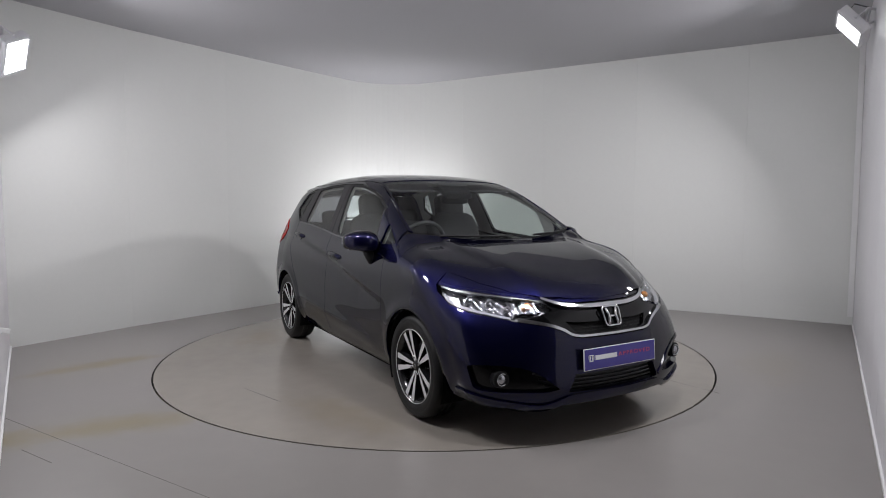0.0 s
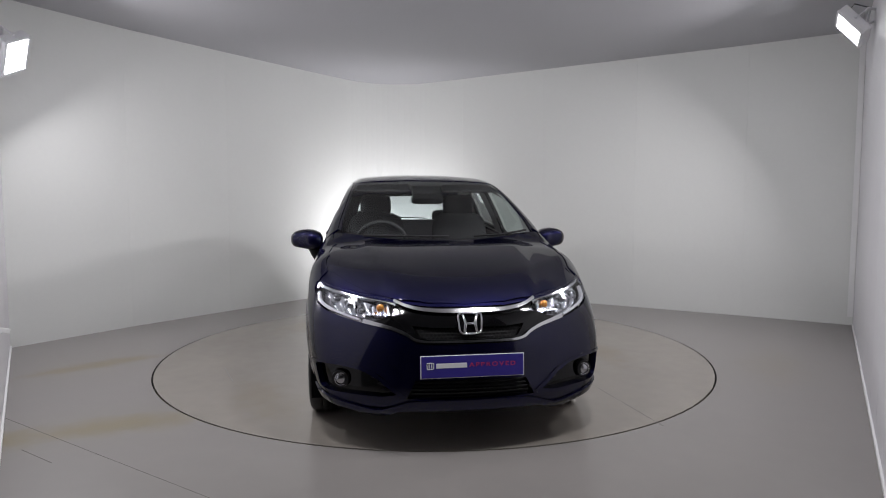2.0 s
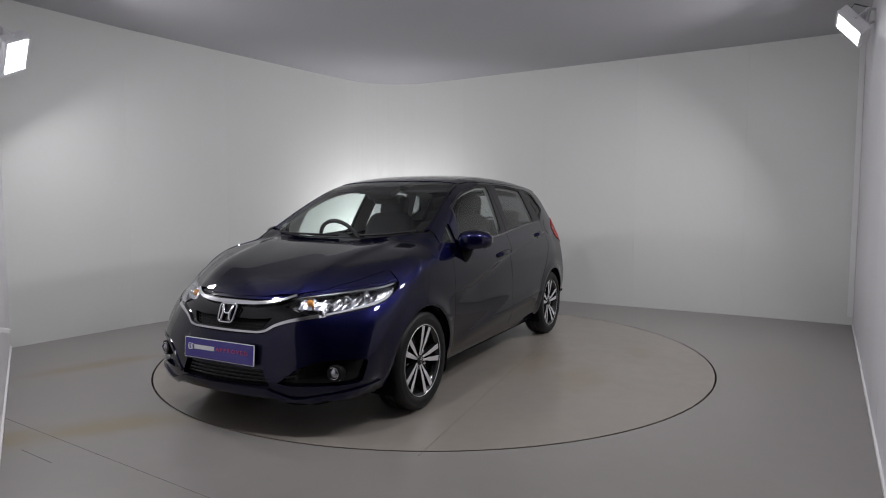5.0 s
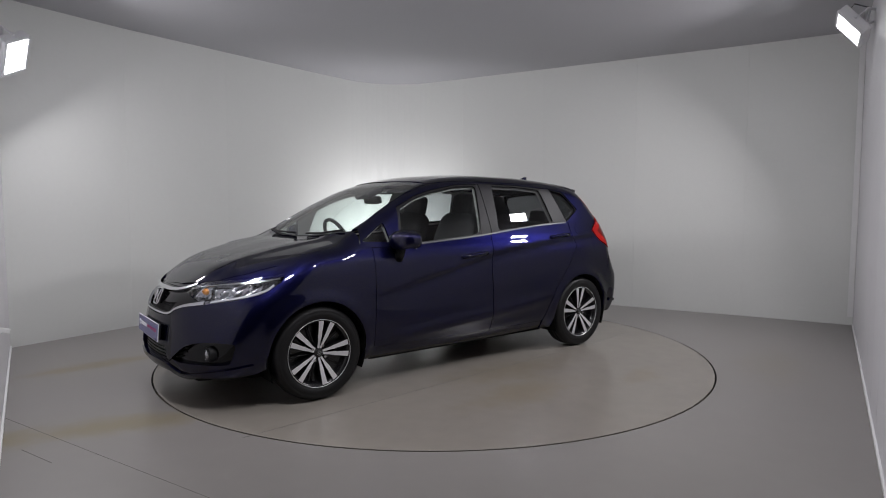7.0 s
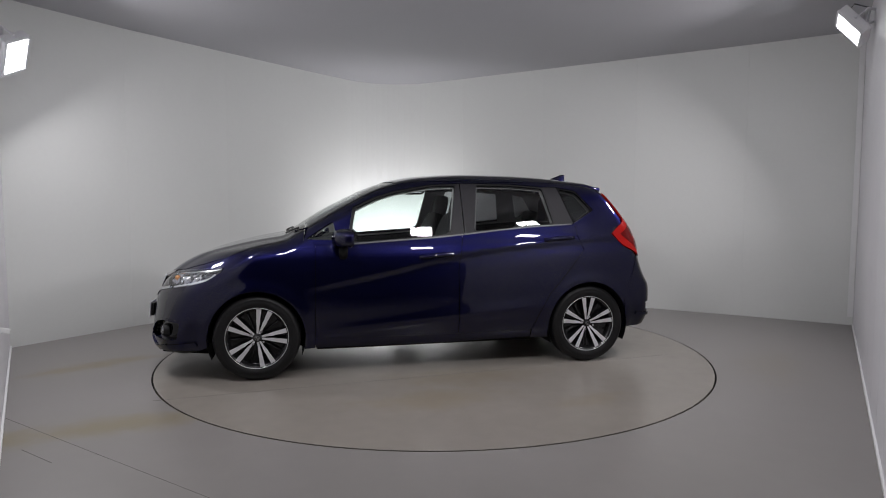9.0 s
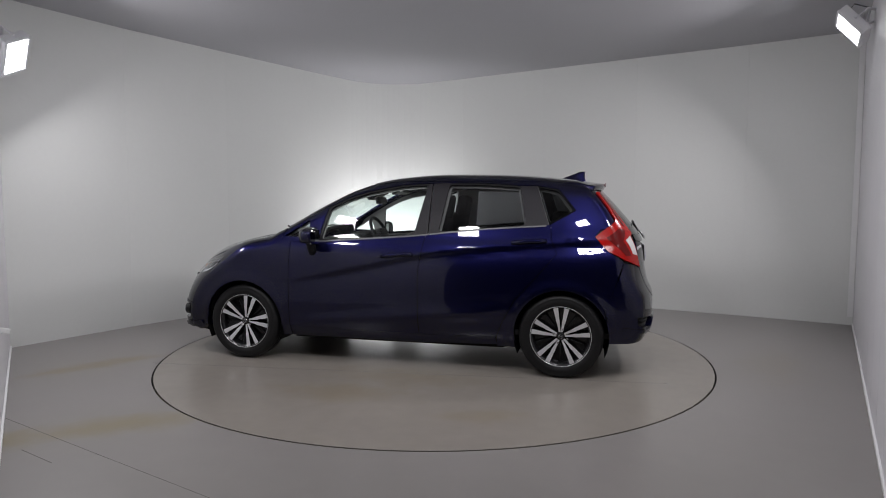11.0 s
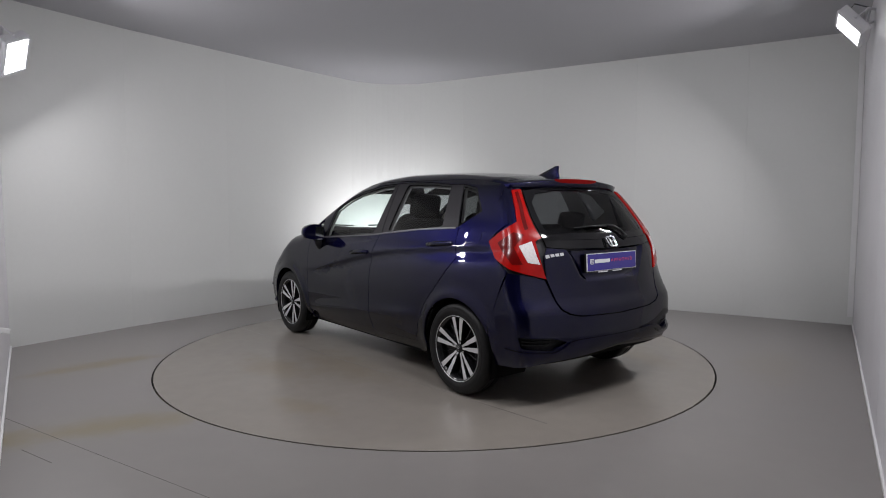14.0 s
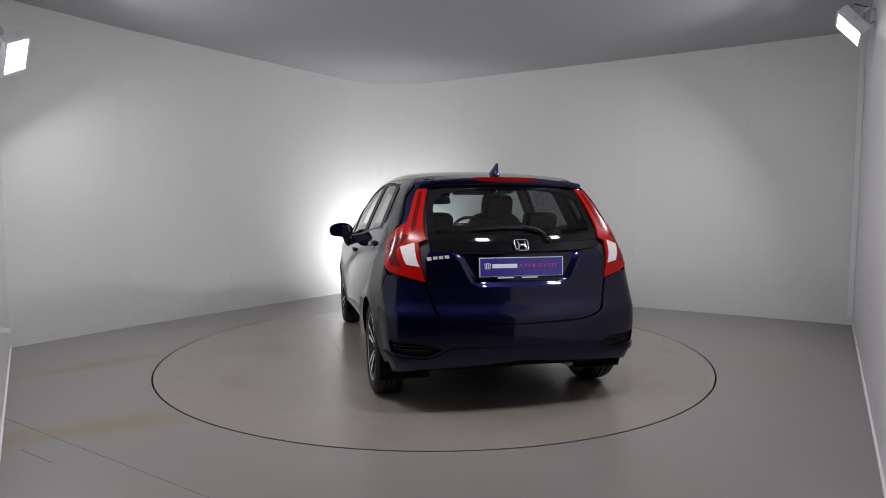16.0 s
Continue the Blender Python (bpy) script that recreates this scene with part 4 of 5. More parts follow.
bm = bmesh.new()
emblem(bm, pose(2.021, 0, 0.648, 0, -22, 0), 0.125, 0.105)
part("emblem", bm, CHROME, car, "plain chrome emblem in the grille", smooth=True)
bm = bmesh.new()
box(bm, pose(2.004, 0, 0.648, 0, -22, 0), 0.02, 0.115, 0.095, 0.008)
part("emblem_base", bm, GLOSSBLACK, car)
number_plate("front_plate", pose(2.089, 0, 0.447, 0, -4, 0))
bm = bmesh.new()
box(bm, pose(2.076, 0, 0.445, 0, -4, 0), 0.020, 0.48, 0.095, 0.004)
part("plate_holder", bm, PLASTIC, car)

# ---- tail ----
LAMP = [(48.3, 1.338), (43.9, 1.343), (42.3, 1.26), (40.3, 1.165), (38.6, 1.10), (36.4, 1.040), (38.9, 1.020), (37.3, 0.91), (35.2, 0.795), (42.3, 0.826), (48.0, 0.858), (53.2, 0.918), (56.5, 1.018), (51.5, 1.080), (45.6, 1.140), (46.3, 1.22)]
for s, lamp in enumerate(both("tail_lamp", "tail", LAMP, REDLENS, offset=0.006, rim=0.012, step=0.02, label="red boomerang tail lamp")):
    kw = dict(flip=bool(s), step=0.015)
    panel("reverse_light", "tail", [(44.9, 0.994), (40.3, 1.020), (38.6, 0.93), (37.4, 0.882), (41.8, 0.894)], WHITELENS, lamp, offset=0.009, rim=0.006, label="clear reversing light", **kw)
    panel("brake_light", "tail", [(52.5, 1.010), (46.8, 1.075), (43.0, 1.06), (46.5, 0.985), (43.6, 0.885), (47.0, 0.885)], REDDARK, lamp, offset=0.008, rim=0.004, label="dark red brake light", **kw)
    panel("light_strip", "tail", ribbon(smooth_line([(46.0, 1.325), (44.2, 1.24), (43.2, 1.16), (42.0, 1.09)]), [0.026] * 16), REDDARK, lamp, offset=0.008, rim=0.004, **kw)

glass_half = [(0.0, 1.372), (20.0, 1.366), (35.0, 1.352), (42.9, 1.336), (41.2, 1.26), (39.2, 1.165), (37.3, 1.10), (35.5, 1.030), (20.0, 1.026), (0.0, 1.024)]
clear_half = [(0.0, 1.350), (20.0, 1.345), (36.0, 1.318), (38.6, 1.26), (35.6, 1.13), (33.5, 1.075), (18.0, 1.066), (0.0, 1.064)]
panel("rear_window_border", "tail", mirrored(glass_half), GLOSSBLACK, holes=[mirrored(clear_half)], offset=0.0, rim=0.01, step=0.03)
rear_window = panel("rear_window", "tail", mirrored(clear_half), REARGLASS, offset=-0.001, rim=0, step=0.04, label="tinted rear window")
rear_window.visible_shadow = False
panel("tailgate_garnish", "tail", mirrored([(0.0, 1.020), (20.0, 1.022), (35.4, 1.026), (34.6, 0.985), (26.0, 0.972), (0.0, 0.966)]), GLOSSBLACK, offset=0.004, rim=0.012)


def recess(p):
    """The plate's hollow in the tailgate."""
    y, z = np.abs(p[:, 1]), p[:, 2]
    half = 0.31 + 0.55 * np.clip(z - 0.775, 0, 0.3)
    a = np.clip((half - y) / 0.06, 0, 1) * np.clip((z - 0.755) / 0.05, 0, 1)
    a = a * a * (3 - 2 * a)
    return -0.022 * a


tailgate_half = [(0.0, 0.960), (26.0, 0.967), (34.4, 0.980), (35.6, 0.930), (35.0, 0.80), (31.4, 0.655), (29.5, 0.612), (26.3, 0.583), (21.0, 0.564), (0.0, 0.551)]
tailgate = panel("tailgate", "tail", mirrored(tailgate_half), PAINT, push=recess, step=0.014, rim=0.02)
arch_bits = seam("side", [(-1.692, 0.835), (-1.650, 0.70), (-1.576, 0.50), (-1.583, 0.42), (-1.601, 0.33), (-1.598, 0.26)], "tail")
rb_half = [(0.0, 0.545), (21.5, 0.557), (27.0, 0.577), (30.2, 0.608), (32.0, 0.651), (35.7, 0.788), (42.3, 0.819)] + arch_bits + [(46.0, 0.262), (35.0, 0.290), (0.0, 0.330)]
VENT = rounded([(45.0, 0.462), (44.0, 0.392), (33.5, 0.366), (28.0, 0.412), (33.0, 0.440)], 0.25)
panel("rear_bumper", "tail", mirrored(rb_half), PAINT, holes=[VENT, [(-a, z) for a, z in VENT]], step=0.03, rim=0.03)
both("bumper_vent", "tail", [(47.0, 0.475), (46.0, 0.382), (33.0, 0.354), (26.5, 0.410), (32.0, 0.452)], PLASTIC, offset=-0.026, rim=0, label="black bumper corner vent")
for z in (0.405, 0.425):
    both("vent_slat", "tail", [(44.0, z + 0.012), (34.0, z + 0.003), (34.0, z - 0.003), (44.0, z + 0.005)], GLOSSBLACK, offset=-0.012, rim=0.01)
both("bumper_lip", "tail", ribbon(smooth_line([(49.0, 0.372), (42.0, 0.357), (34.0, 0.345), (30.0, 0.362), (26.0, 0.400), (22.0, 0.407), (0.0, 0.402)]), [0.024] * 31), PAINT, offset=0.012, rim=0.02, step=0.02)
both("diffuser", "tail", [(0.0, 0.375), (22.0, 0.382), (26.0, 0.375), (33.0, 0.322), (42.0, 0.330), (44.0, 0.285), (35.0, 0.275), (0.0, 0.290)], UNDER, offset=-0.012, rim=0.01, label="black lower rear valance")
number_plate("rear_plate", pose(-1.872, 0, 0.879, 0, -3, 180))
bm = bmesh.new()
box(bm, pose(-1.862, 0, 0.876, 0, 3, 0), 0.016, 0.535, 0.124, 0.004)
part("plate_holder", bm, PLASTIC, car)
for y in (0.10, -0.05):
    bm = bmesh.new()
    box(bm, pose(-1.8765, y, 0.816, 0, 3, 0), 0.001, 0.10, 0.007)
    part("dealer_bar", bm, PLATEWHITE, car, "small unreadable pale marking")
bm = bmesh.new()
emblem(bm, pose(-1.866, 0, 1.008, 0, -33, 180), 0.088, 0.072)
part("emblem", bm, CHROME, car, "plain chrome emblem on the tailgate", smooth=True)
for k in range(4):
    a = 35.0 - 2.0 * k
    panel("model_mark", "tail", [(a, 0.922 + k * 0.003), (a - 1.5, 0.924 + k * 0.003), (a - 1.2, 0.941 + k * 0.003), (a + 0.3, 0.939 + k * 0.003)] if k else [(a, 0.917), (a - 1.5, 0.922), (a - 1.2, 0.941), (a + 0.3, 0.937)], ALLOY, offset=0.003, rim=0.003, step=0.02, label="plain bright metal model mark")

both("pillar_filler", "tail", [(44.0, 1.372), (60.0, 1.372), (64.0, 1.20), (60.0, 1.07), (51.0, 1.075), (44.8, 1.135), (45.0, 1.22)], PAINT, offset=-0.008, rim=0, step=0.03)

# spoiler: a slab that carries the roof on past the rear window
bm = bmesh.new()
ys = np.linspace(-0.56, 0.56, 33)
rows = []
for y in ys:
    f = abs(y) / 0.56
    xt, zt = -1.575 + 0.095 * f ** 2.2, 1.420 - 0.030 * f ** 2
    tops = on_hull("top", [(-1.26, y), (-1.36, y)])
    prof = [(tops[0][0], tops[0][2] + 0.001), (tops[1][0], tops[1][2] + 0.004), (xt + 0.06, zt + 0.003), (xt + 0.008, zt - 0.004), (xt, zt - 0.012), (xt + 0.012, zt - 0.052),
            (xt + 0.03, zt - 0.062), (-1.42, zt - 0.066)]
    rows.append([bm.verts.new((px, y, pz)) for px, pz in prof])
for a, b in zip(rows[:-1], rows[1:]):
    for k in range(len(a) - 1):
        bm.faces.new((a[k], b[k], b[k + 1], a[k + 1]))
bm.faces.new(rows[0][::-1]), bm.faces.new(rows[-1])
bmesh.ops.recalc_face_normals(bm, faces=bm.faces)
spoiler = part("spoiler", bm, PAINT, car, smooth=True)
bm = bmesh.new()
lo_row, hi_row = [], []
for y in np.linspace(-0.22, 0.22, 17):
    f = abs(y) / 0.56
    xt, zt = -1.575 + 0.095 * f ** 2.2, 1.420 - 0.030 * f ** 2
    t = 1 - (abs(y) / 0.23) ** 4
    hi_row.append(bm.verts.new((xt - 0.003, y, zt + 0.001)))
    lo_row.append(bm.verts.new((xt - 0.001, y, zt - 0.006 - 0.022 * t)))
for k in range(16):
    bm.faces.new((hi_row[k], lo_row[k], lo_row[k + 1], hi_row[k + 1]))
bmesh.ops.solidify(bm, geom=bm.faces[:], thickness=0.004)
part("stop_light", bm, REDLENS, spoiler, "red high-level stop light")

# rear wiper
bm = bmesh.new()
way = [tuple(q) for q in on_hull("tail", [(-12.0, 1.035), (-11.0, 1.066), (-8.0, 1.090), (-3.0, 1.100)], 0.018)]
tube(bm, way, 0.010)
wiper = part("rear_wiper", bm, PLASTIC, car, "black rear wiper", smooth=True)
bm = bmesh.new()
tube(bm, [tuple(q) for q in on_hull("tail", [(-3.0, 1.100), (8.0, 1.100), (20.0, 1.090)], 0.012)], 0.006)
part("wiper_blade", bm, PLASTIC, wiper, smooth=True)
bm = bmesh.new()
q = on_hull("tail", [(-12.5, 1.030)], 0.008)[0]
bmesh.ops.create_uvsphere(bm, u_segments=14, v_segments=8, radius=0.022, matrix=Matrix.Translation(q))
part("wiper_cap", bm, PLASTIC, wiper, smooth=True)

# antenna fin
bm = bmesh.new()
zr = float(on_hull("top", [(-1.33, 0.0)])[0][2])
secs = []
for h, x0, x1, wd in ((-0.006, -1.195, -1.415, 0.040), (0.012, -1.205, -1.410, 0.026), (0.036, -1.275, -1.408, 0.016), (0.058, -1.335, -1.408, 0.010), (0.072, -1.370, -1.410, 0.004)):
    n = 16
    secs.append([bm.verts.new(((x0 + x1) / 2 + (x0 - x1) / 2 * math.cos(a), wd * math.sin(a) * (1 if math.cos(a) < 0 else 1 - 0.5 * math.cos(a)), zr + h)) for a in [2 * math.pi * k / n for k in range(n)]])
for a, b in zip(secs[:-1], secs[1:]):
    for k in range(16):
        bm.faces.new((a[k], a[(k + 1) % 16], b[(k + 1) % 16], b[k]))
bm.faces.new(secs[-1])
bmesh.ops.recalc_face_normals(bm, faces=bm.faces)
part("antenna_fin", bm, PAINT, car, smooth=True)

# ---- door handles ----
for doors, (hx, hz) in ((doors_f, (-0.035, 0.862)), (doors_r, (-1.03, 0.972))):
    tilt = 0.07
    for s, door in enumerate(doors):
        side = 1 if s == 0 else -1
        cup = [(hx + 0.095 * math.cos(a), hz - 0.004 + tilt * -0.095 * math.cos(a) + 0.034 * math.sin(a)) for a in np.linspace(0, 2 * math.pi, 25)[:-1]]
        panel("handle_cup", "side", cup, PAINT, door, offset=0.002, rim=0.0, step=0.02, flip=bool(s),
              push=lambda p, hx=hx, hz=hz: -0.022 * np.clip(1 - ((p[:, 0] - hx) / 0.09) ** 2 - ((p[:, 2] - hz) / 0.034) ** 2, 0, 1))
        line = [(hx + 0.125, hz - 0.125 * tilt), (hx + 0.06, hz + 0.004 - 0.06 * tilt), (hx, hz + 0.006), (hx - 0.07, hz + 0.004 + 0.07 * tilt), (hx - 0.125, hz + 0.125 * tilt)]
        p = on_hull("side", line, 0.012) * [1, side, 1]
        p[[0, -1]] -= np.array([0, side * 0.014, 0])
        bm = bmesh.new()
        tube(bm, [tuple(q) for q in p], 0.0165, 10)
        part("door_handle", bm, PAINT, door, smooth=True)

# ---- door mirrors ----
for s in (0, 1):
    side = 1 if s == 0 else -1
    cx, cy, cz = 0.635, 0.878, 1.000
    bm = bmesh.new()
    nu, nv = 28, 18
    grid = []
    for j in range(nv + 1):
        v = -math.pi / 2 + math.pi * j / nv
        row = []
        for i in range(nu):
            u = 2 * math.pi * i / nu
            sg = lambda q, e: math.copysign(abs(q) ** e, q)
            x, y, z = sg(math.cos(v), 0.7) * sg(math.cos(u), 0.75), sg(math.cos(v), 0.7) * sg(math.sin(u), 0.7), sg(math.sin(v), 0.75)
            if x < -0.35:
                x = -0.35
            taper = 1 - 0.22 * max(0, y)
            row.append(bm.verts.new((cx + x * 0.100 * taper - 0.02 * y, (cy + 0.008 + y * 0.112) * side, cz + (z * 0.078 if z > 0 else max(z * 0.078, -0.058)) * taper + 0.006 * y)))
        grid.append(row)
    for j in range(nv):
        for i in range(nu):
            f = (grid[j][i], grid[j][(i + 1) % nu], grid[j + 1][(i + 1) % nu], grid[j + 1][i])
            bm.faces.new(f)
    bmesh.ops.remove_doubles(bm, verts=bm.verts, dist=0.0005)
    bmesh.ops.recalc_face_normals(bm, faces=bm.faces)
    mirror = part("door_mirror", bm, PAINT, car, "dark blue door mirror with indicator strip", smooth=True)
    bm = bmesh.new()
    box(bm, pose(cx - 0.031, cy * side, cz), 0.006, 0.155, 0.105, 0.002)
    part("mirror_glass", bm, MIRROR, mirror, "silvered mirror glass")
    bm = bmesh.new()
    tube(bm, [(cx + 0.062 - 0.02 * t + (-0.045 * max(0, t - 0.4)), (cy + 0.094 * t) * side, cz - 0.022) for t in (-0.5, 0, 0.4, 0.7, 0.92)], 0.010, 8)
    part("indicator_strip", bm, LIGHTGUIDE, mirror, "clear indicator strip", smooth=True)
    bm = bmesh.new()
    tube(bm, [(cx + 0.02, (cy - 0.03) * side, cz - 0.045), (cx + 0.02, (cy - 0.05) * side, cz - 0.09), (cx + 0.02, (cy - 0.075) * side, cz - 0.13)], 0.033, 12)
    part("mirror_stalk", bm, PLASTIC, mirror, smooth=True)

# ---- front wipers ----
for pts, nm in (([(1.025, -0.50), (1.055, -0.25), (1.066, 0.05)], "wiper"), ([(1.058, 0.22), (1.030, 0.42), (0.965, 0.60)], "wiper")):
    bm = bmesh.new()
    tube(bm, [tuple(q) for q in on_hull("top", pts, 0.012)], 0.007)
    part(nm, bm, PLASTIC, car, "black windscreen wiper", smooth=True)
panel("scuttle", "top", [(1.10, 0.0), (1.09, 0.25), (1.045, 0.48), (0.955, 0.66), (0.93, 0.64), (1.0, 0.46), (1.04, 0.25), (1.055, 0.0), (1.04, -0.25), (1.0, -0.46), (0.93, -0.64), (0.955, -0.66), (1.045, -0.48), (1.09, -0.25)], PLASTIC, offset=-0.018, rim=0)


# ---- wheels ----
def lathe(bm, profile, n=64):
    """A ring about the y axis from a profile of (radius, y)."""
    rings = [[bm.verts.new((r * math.cos(2 * math.pi * k / n), y, r * math.sin(2 * math.pi * k / n))) for k in range(n)] for r, y in profile]
    for a, b in zip(rings[:-1], rings[1:]):
        for k in range(n):
            bm.faces.new((a[k], a[(k + 1) % n], b[(k + 1) % n], b[k]))
    bmesh.ops.recalc_face_normals(bm, faces=bm.faces)
    return bm


def mesh_of(bm, name, mat, smooth=True):
    me = bpy.data.meshes.new(name)
    bm.to_mesh(me)
    bm.free()
    me.materials.append(mat)
    if smooth:
        for f in me.polygons:
            f.use_smooth = True
    return me


bm = lathe(bmesh.new(), [(0.196, -0.085), (0.206, -0.088), (0.196, -0.080), (0.190, -0.03), (0.188, 0.03), (0.196, 0.072), (0.207, 0.080), (0.2145, 0.086), (0.2165, 0.0885), (0.218, 0.086), (0.214, 0.079)])
RIM = mesh_of(bm, "wheel", ALLOY)
RIM.materials.append(DARKALLOY)
for face in RIM.polygons:
    face.material_index = 0 if min(math.hypot(RIM.vertices[k].co.x, RIM.vertices[k].co.z) for k in face.vertices) > 0.2125 and face.center.y > 0 else 1
bm = lathe(bmesh.new(), [(0.190, 0.025), (0.10, 0.012), (0.0, 0.012)], 48)
BACK = mesh_of(bm, "wheel_dish", DARKALLOY)
bm = lathe(bmesh.new(), [(0.212, -0.080), (0.235, -0.094), (0.262, -0.097), (0.284, -0.090), (0.297, -0.076), (0.302, -0.06), (0.304, -0.03), (0.304, -0.024), (0.298, -0.022), (0.298, -0.016), (0.304, -0.014),
                         (0.3045, 0.014), (0.298, 0.016), (0.298, 0.022), (0.304, 0.024), (0.304, 0.03), (0.302, 0.06), (0.297, 0.076), (0.284, 0.090), (0.268, 0.0955), (0.266, 0.0945), (0.262, 0.097), (0.235, 0.094), (0.217, 0.083)], 72)
TYRE = mesh_of(bm, "tyre", RUBBER)
bm = lathe(bmesh.new(), [(0.0, 0.071), (0.022, 0.071), (0.029, 0.068), (0.031, 0.060), (0.031, 0.03)], 32)
CAP = mesh_of(bm, "hub_cap", DARKALLOY)
bm = bmesh.new()
emblem(bm, pose(0, 0.073, 0, 0, 0, 90), 0.030, 0.026)
for v in bm.verts:
    c = v.co
    v.co = Vector((c.x, 0.073 + (c.y - 0.073) * 0.5, c.z))
CAPMARK = mesh_of(bm, "hub_emblem", CHROME)
bm = bmesh.new()
bmesh.ops.create_cone(bm, segments=6, radius1=0.0105, radius2=0.009, depth=0.02, cap_ends=True, matrix=Matrix.Translation((0.052, 0.062, 0)) @ pose(0, 0, 0, -90, 0, 0))
NUT = mesh_of(bm, "wheel_nut", CHROME, False)
bm = lathe(bmesh.new(), [(0.07, -0.012), (0.128, -0.012), (0.128, -0.022), (0.07, -0.022)], 48)
BRAKE = mesh_of(bm, "brake_disc", STEEL, False)


def spoke_mesh(sign):
    """One of a pair of flared spokes: a bright machined face on a dark body."""
    bm = bmesh.new()
    secs = []
    for r, off, wd, y in ((0.030, 0.0075, 0.014, 0.060), (0.075, 0.0150, 0.017, 0.066), (0.112, 0.0220, 0.027, 0.072), (0.128, 0.0255, 0.025, 0.073), (0.165, 0.0320, 0.031, 0.077), (0.204, 0.0400, 0.035, 0.081), (0.2135, 0.0418, 0.036, 0.081)):
        c = sign * off
        secs.append([bm.verts.new((r, y + dy, c + dz)) for dy, dz in ((0, -wd / 2), (0, wd / 2), (-0.035, wd / 2 + 0.004), (-0.035, -wd / 2 - 0.004))])
    top = []
    for a, b in zip(secs[:-1], secs[1:]):
        for k in range(4):
            f = bm.faces.new((a[k], a[(k + 1) % 4], b[(k + 1) % 4], b[k]))
            if k == 0:
                top.append(f)
    bm.faces.new(secs[0]), bm.faces.new(secs[-1][::-1])
    bmesh.ops.recalc_face_normals(bm, faces=bm.faces)
    for f in bm.faces:
        f.material_index = 0 if f in top else 1
    me = bpy.data.meshes.new("spoke")
    bm.to_mesh(me)
    bm.free()
    me.materials.append(ALLOY)
    me.materials.append(DARKALLOY)
    return me


SPOKES = [spoke_mesh(-1), spoke_mesh(1)]
bm = bmesh.new()
tube(bm, [(0.05, 0.045, 0), (0.12, 0.040, 0), (0.205, 0.050, 0)], 0.007, 6)
THIN = mesh_of(bm, "rear_rib", DARKALLOY)


def wheel(m, turn, label):
    ob = new("wheel", RIM)
    ob.parent, ob.matrix_local = car, m
    tagged(ob, label)
    for me, nm in ((TYRE, "tyre"), (BACK, "wheel_dish"), (CAP, "hub_cap"), (CAPMARK, "hub_emblem"), (BRAKE, "brake_disc")):
        q = new(nm, me)
        q.parent = ob
        q.matrix_local = pose(0, 0, 0, 0, turn, 0)
    for k in range(4):
        q = new("wheel_nut", NUT)
        q.parent, q.matrix_local = ob, pose(0, 0, 0, 0, turn + 90 * k, 0)
    for k in range(5):
        for me in SPOKES:
            q = new("spoke", me)
            q.parent, q.matrix_local = ob, pose(0, 0, 0, 0, turn + 72 * k, 0)
        q = new("rear_rib", THIN)
        q.parent, q.matrix_local = ob, pose(0, 0, 0, 0, turn + 72 * k + 36, 0)
    return ob


for wx, turn in ((WHEEL_X, -33.5), (-WHEEL_X, -19)):
    wheel(pose(wx, 0.738, 0.304), turn, "machined alloy wheel with paired spokes and black tyre")
    wheel(pose(wx, -0.738, 0.304, 0, 0, 180), turn - 34.5, "machined alloy wheel with paired spokes and black tyre")
    for side in (1, -1):
        bm = bmesh.new()
        n = 28
        prev = None
        for k in range(n + 1):
            a = math.radians(-25 + 230 * k / n)
            now = [bm.verts.new((wx + (ARCH_R + 0.004) * math.cos(a), y * side, WHEEL_Z + (ARCH_R + 0.004) * math.sin(a))) for y in (0.815, 0.50)]
            now.append(bm.verts.new((wx + 0.05 * math.cos(a), 0.50 * side, WHEEL_Z + 0.05 * math.sin(a))))
            if prev:
                for i in range(2):
                    bm.faces.new((prev[i], prev[i + 1], now[i + 1], now[i]))
            prev = now
        part("wheel_arch_liner", bm, UNDER, car, smooth=True)

# ---- underside ----
bm = bmesh.new()
prism(bm, rounded([(1.95, 0.55), (1.95, -0.55), (1.62, -0.70), (0.85, -0.52), (0.85, -0.74), (-0.85, -0.74), (-0.85, -0.52), (-1.45, -0.60), (-1.5, -0.55), (-1.5, 0.55), (-1.45, 0.60), (-0.85, 0.52), (-0.85, 0.74), (0.85, 0.74), (0.85, 0.52), (1.62, 0.70)], 0.1, 2), 0.185, 0.26)
part("underbody", bm, UNDER, car)
bm = bmesh.new()
tube(bm, [(-1.2, -0.35, 0.22), (-1.5, -0.36, 0.22), (-1.76, -0.37, 0.25)], 0.022, 14)
part("exhaust", bm, STEEL, car, "steel exhaust pipe", smooth=True)
bm = bmesh.new()
box(bm, pose(-1.32, 0, 0.29), 0.10, 1.2, 0.09, 0.02)
part("rear_axle", bm, UNDER, car)
both("jacking_lip", "side", [(0.86, 0.20), (-0.80, 0.205), (-0.80, 0.180), (0.0, 0.172), (0.86, 0.180)], PLASTIC, offset=-0.03, rim=0.02)

